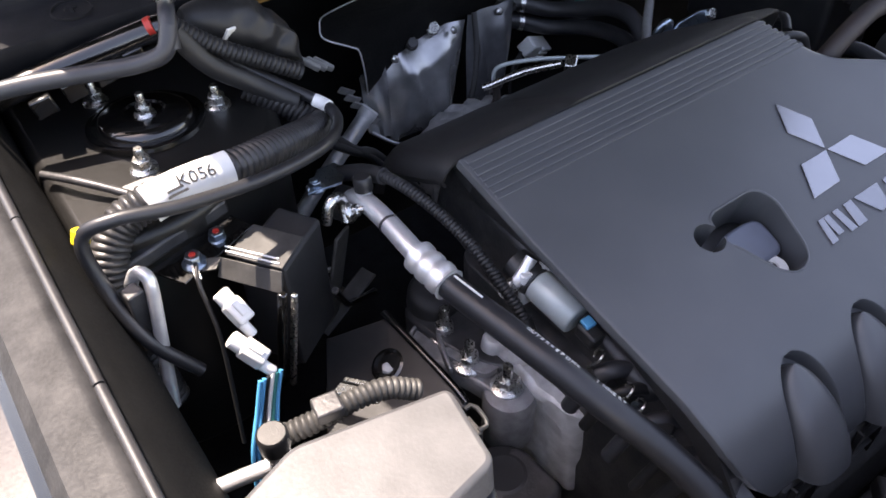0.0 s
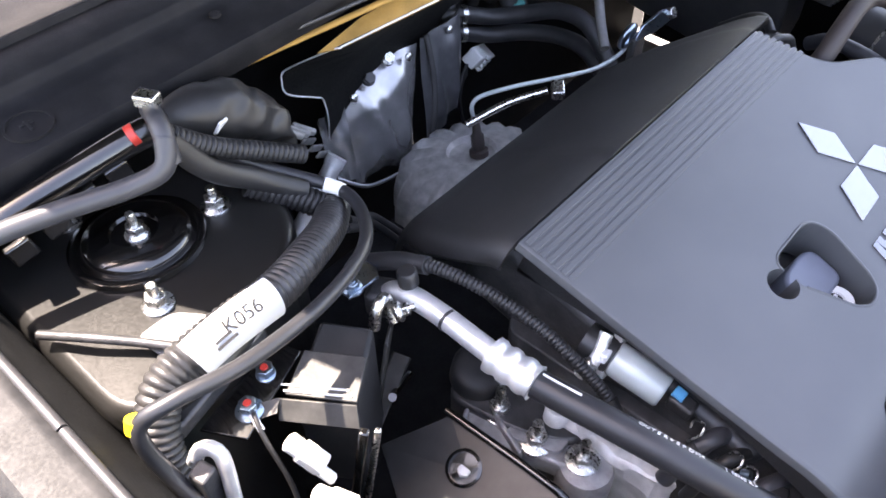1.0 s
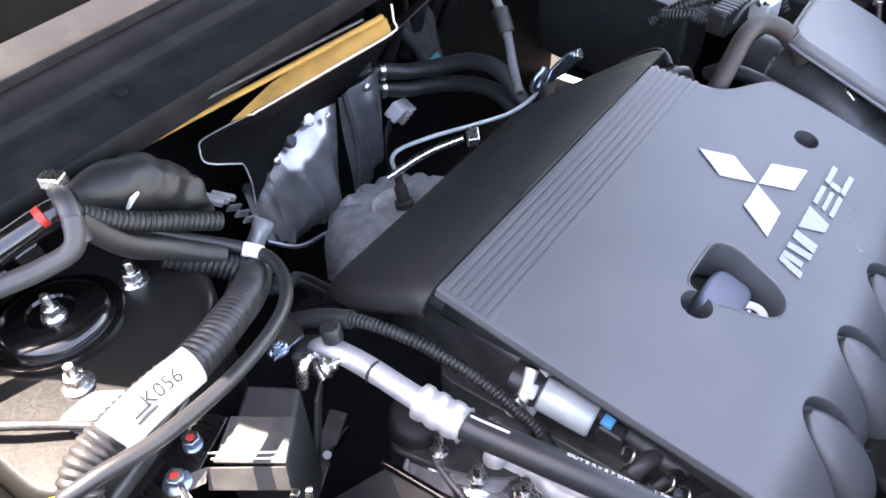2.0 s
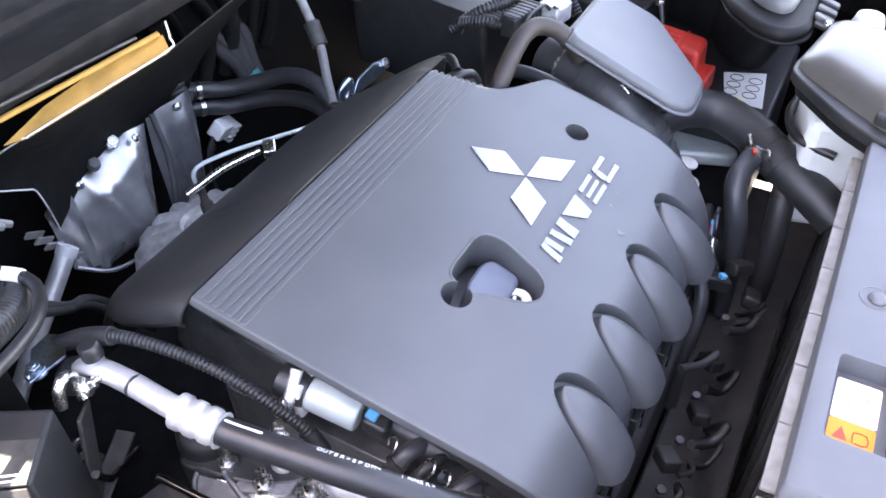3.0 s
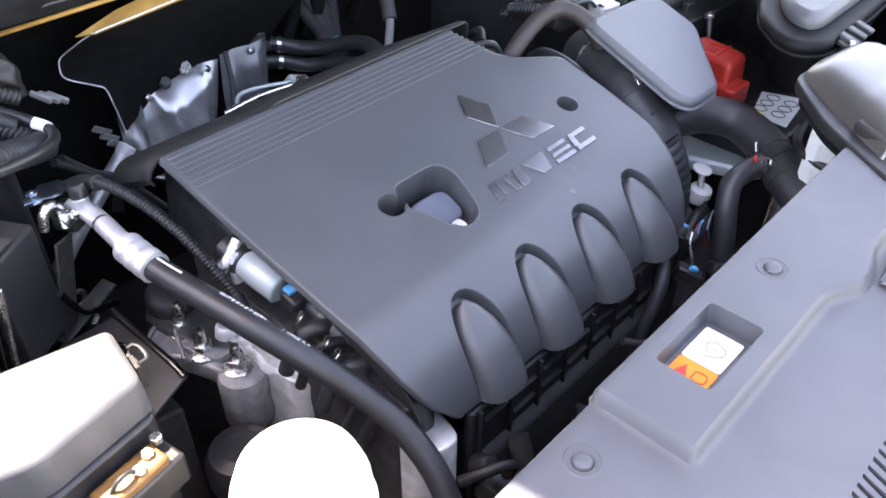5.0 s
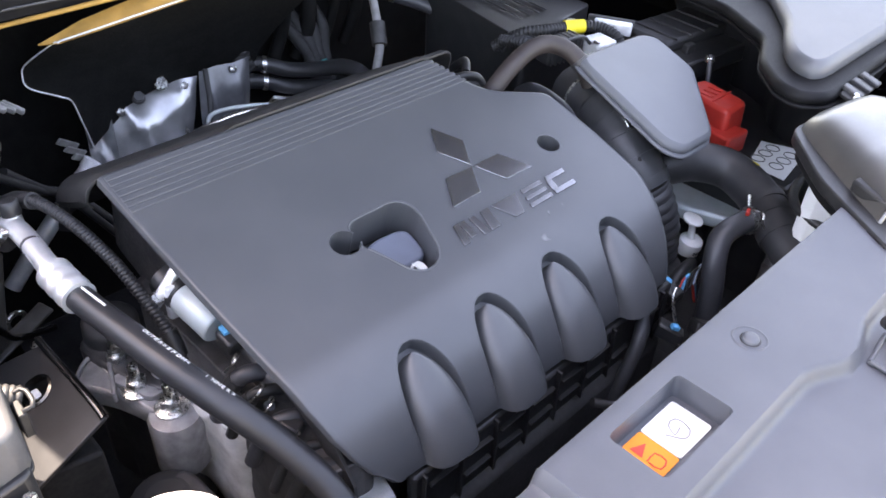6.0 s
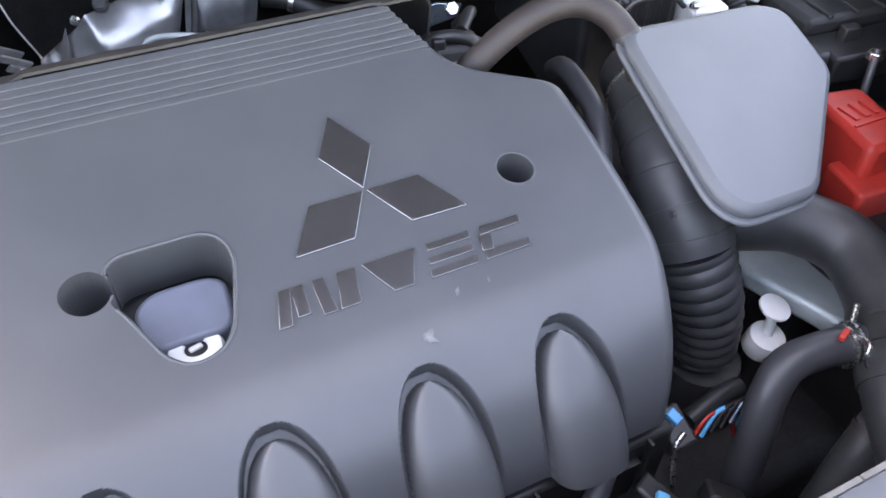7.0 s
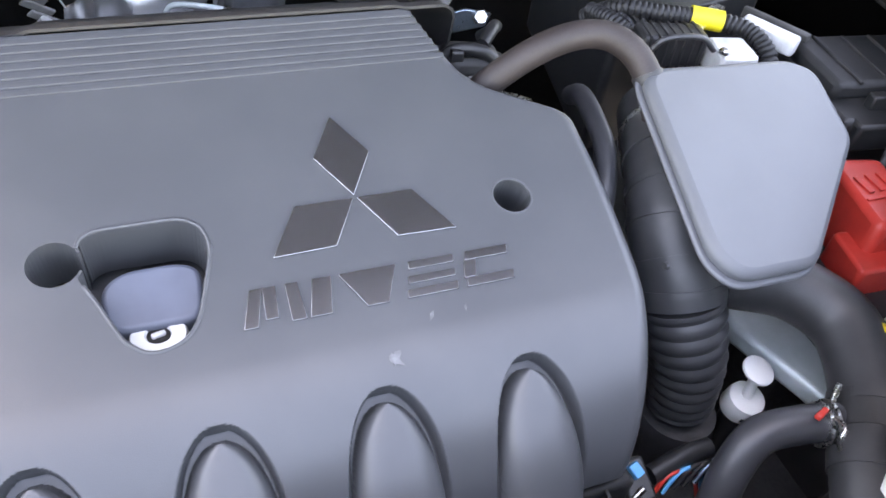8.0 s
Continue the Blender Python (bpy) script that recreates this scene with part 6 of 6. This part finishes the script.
part("rim", prism([(0.31 + (x - 0.31) * 1.05, -0.32 + (y + 0.32) * 1.05) for x, y in sp], 0.914, 0.929, IDENT, 0.005), BLACKP, snork, "black lower rim")
part("mouth_lip", tube([rows[-1][i] + Vector((0, -0.001, 0.0005)) for i in range(0, 29, 2)], 0.0028, 10, 0.006), SILVERBOX, snork, "folded bright lip of the mouth")
part("mouth_throat", prism([(0.205, -0.362), (0.395, -0.394), (0.4, -0.34), (0.225, -0.32)], 0.93, 0.944, IDENT, 0.003), MATTE, snork, "dark throat of the mouth")
ob = thing("washer_filler", (0.485, -0.285, 0.9), "white domed filler cap beside the snorkel", "cap")
part("cap", lathe([(0.02, 0.87), (0.021, 0.925), (0.017, 0.937), (0.006, 0.941)], Matrix.Translation((0.485, -0.285, 0)), 28), WHITE, ob)
ob = thing("coolant_tank", (0.3, -0.29, 0.8), "pale plastic tank corner under the snorkel", "tank")
part("tank", box((0.11, 0.08, 0.17), pose(0.36, -0.285, 0.79, 0, 0, 15), 0.014), WHITE, ob)
part("strap", tube([(0.3, -0.3, 0.83), (0.315, -0.25, 0.835), (0.36, -0.23, 0.84), (0.42, -0.235, 0.84)], 0.006, 10), BLACKP, ob, "black strap")

ecu = thing("engine_control_unit", (0.45, 0.35, 0.8), "dark control unit box with a ribbed top", "control unit")
part("case", prism(rounded([(0.34, 0.215), (0.55, 0.25), (0.56, 0.5), (0.40, 0.5)], 0.012), 0.72, 0.885, IDENT, 0.006), BLACKP, ecu)
for k in range(4):
    part("fin", box((0.004, 0.17, 0.003), pose(0.415 + 0.02 * k, 0.36, 0.888, 0, 0, -8), 0.0015), BLACKP, ecu)
part("connector", box((0.07, 0.03, 0.035), pose(0.37, 0.17, 0.882, 0, 0, -10), 0.004), BLACKP, ecu)
part("connector", box((0.04, 0.04, 0.03), pose(0.425, 0.14, 0.878, 0, 0, -10), 0.004), CAST, ecu, "bare metal bracket")
part("latch_frame", box((0.014, 0.06, 0.02), pose(0.48, 0.155, 0.892, 0, 0, 28), 0.003), CAST, ecu, "pale latch frame")
for k in range(7):
    part("connector_rib", box((0.003, 0.032, 0.037), pose(0.343 + 0.009 * k, 0.1747 - 0.0016 * k, 0.882, 0, 0, -10), 0.0008), BLACKP, ecu)
part("lever", tube([(0.335, 0.15, 0.89), (0.345, 0.146, 0.905), (0.38, 0.14, 0.907), (0.4, 0.138, 0.892)], 0.0028, 10), CASTDARK, ecu)
part("stay", box((0.1, 0.014, 0.004), pose(0.44, 0.205, 0.888, 0, 8, 38), 0.0015), STEEL, ecu, "bright steel stay")
part("stay", box((0.008, 0.075, 0.014), pose(0.505, 0.175, 0.889, 0, 0, 28), 0.002), BRACKET, ecu)
part("screw", lathe([(0.005, 0), (0.005, 0.003), (0.003, 0.0045)], pose(0.405, 0.13, 0.894), 14), STEEL, ecu)
for k in range(5):
    part("plug_wire", tube([(0.345 + 0.008 * k, 0.19, 0.886), (0.343 + 0.008 * k, 0.21, 0.892), (0.336 + 0.009 * k, 0.235, 0.886), (0.33 + 0.008 * k, 0.25, 0.86)], 0.0022, 8), LOOM if k % 2 else HOSE, ecu)
lo = thing("control_unit_loom", (0.42, 0.2, 0.89), "corrugated loom with yellow tape over the control unit", "wiring loom")
part("sleeve", tube([(0.335, 0.27, 0.86), (0.345, 0.228, 0.893), (0.375, 0.205, 0.898), (0.42, 0.19, 0.896), (0.455, 0.165, 0.895), (0.466, 0.135, 0.885), (0.462, 0.115, 0.86)], 0.0085, 16, ridge=0.0011, pitch=0.0055), LOOM, lo)
part("yellow_tape", tube([(0.408, 0.195, 0.897), (0.437, 0.18, 0.8965)], 0.0108, 16), YELLOW, lo, "yellow tape")
part("branch", tube([(0.325, 0.25, 0.88), (0.332, 0.215, 0.886), (0.345, 0.19, 0.88)], 0.008, 14, ridge=0.001, pitch=0.005), LOOM, lo)
rel = thing("relay_housing", (0.6, 0.07, 0.8), "black relay housing with a glossy lid", "relay box")
part("case", box((0.26, 0.13, 0.12), pose(0.625, 0.085, 0.81, 0, 0, -6), 0.006), BLACKP, rel)
part("lid", box((0.24, 0.09, 0.02), pose(0.625, 0.1, 0.878, 0, 0, -6), 0.006), MATTE, rel)
for k in range(6):
    part("lid_rib", box((0.004, 0.085, 0.004), pose(0.53 + 0.034 * k, 0.106 - 0.0036 * k, 0.889, 0, 0, -6), 0.001), MATTE, rel)
part("side_step", box((0.2, 0.02, 0.03), pose(0.6, 0.022, 0.855, 0, 0, -6), 0.004), BLACKP, rel)
part("lid_latch", box((0.02, 0.012, 0.024), pose(0.54, 0.05, 0.872, 0, 0, -6), 0.002), BLACKP, rel)
ob = thing("battery_rod", (0.52, 0.02, 0.85), "zinc hold-down rod with a nut", "rod")
part("rod", tube([(0.51, -0.01, 0.84), (0.525, 0.005, 0.885)], 0.004, 10), CASTDARK, ob)
part("nut", prism(hexagon(0.008), 0, 0.008, pose(0.525, 0.005, 0.874), 0.001), STEEL, ob)
ob = thing("far_wing_panel", (0.72, 0.2, 0.9), "glossy black wing edge beyond the relay box", "panel")
part("panel", plate([(0.60, 0.2, 0.93), (0.80, 0.12, 0.96), (0.80, 0.5, 0.97), (0.60, 0.45, 0.94)], 0.004, 0.001), MATTE, ob)
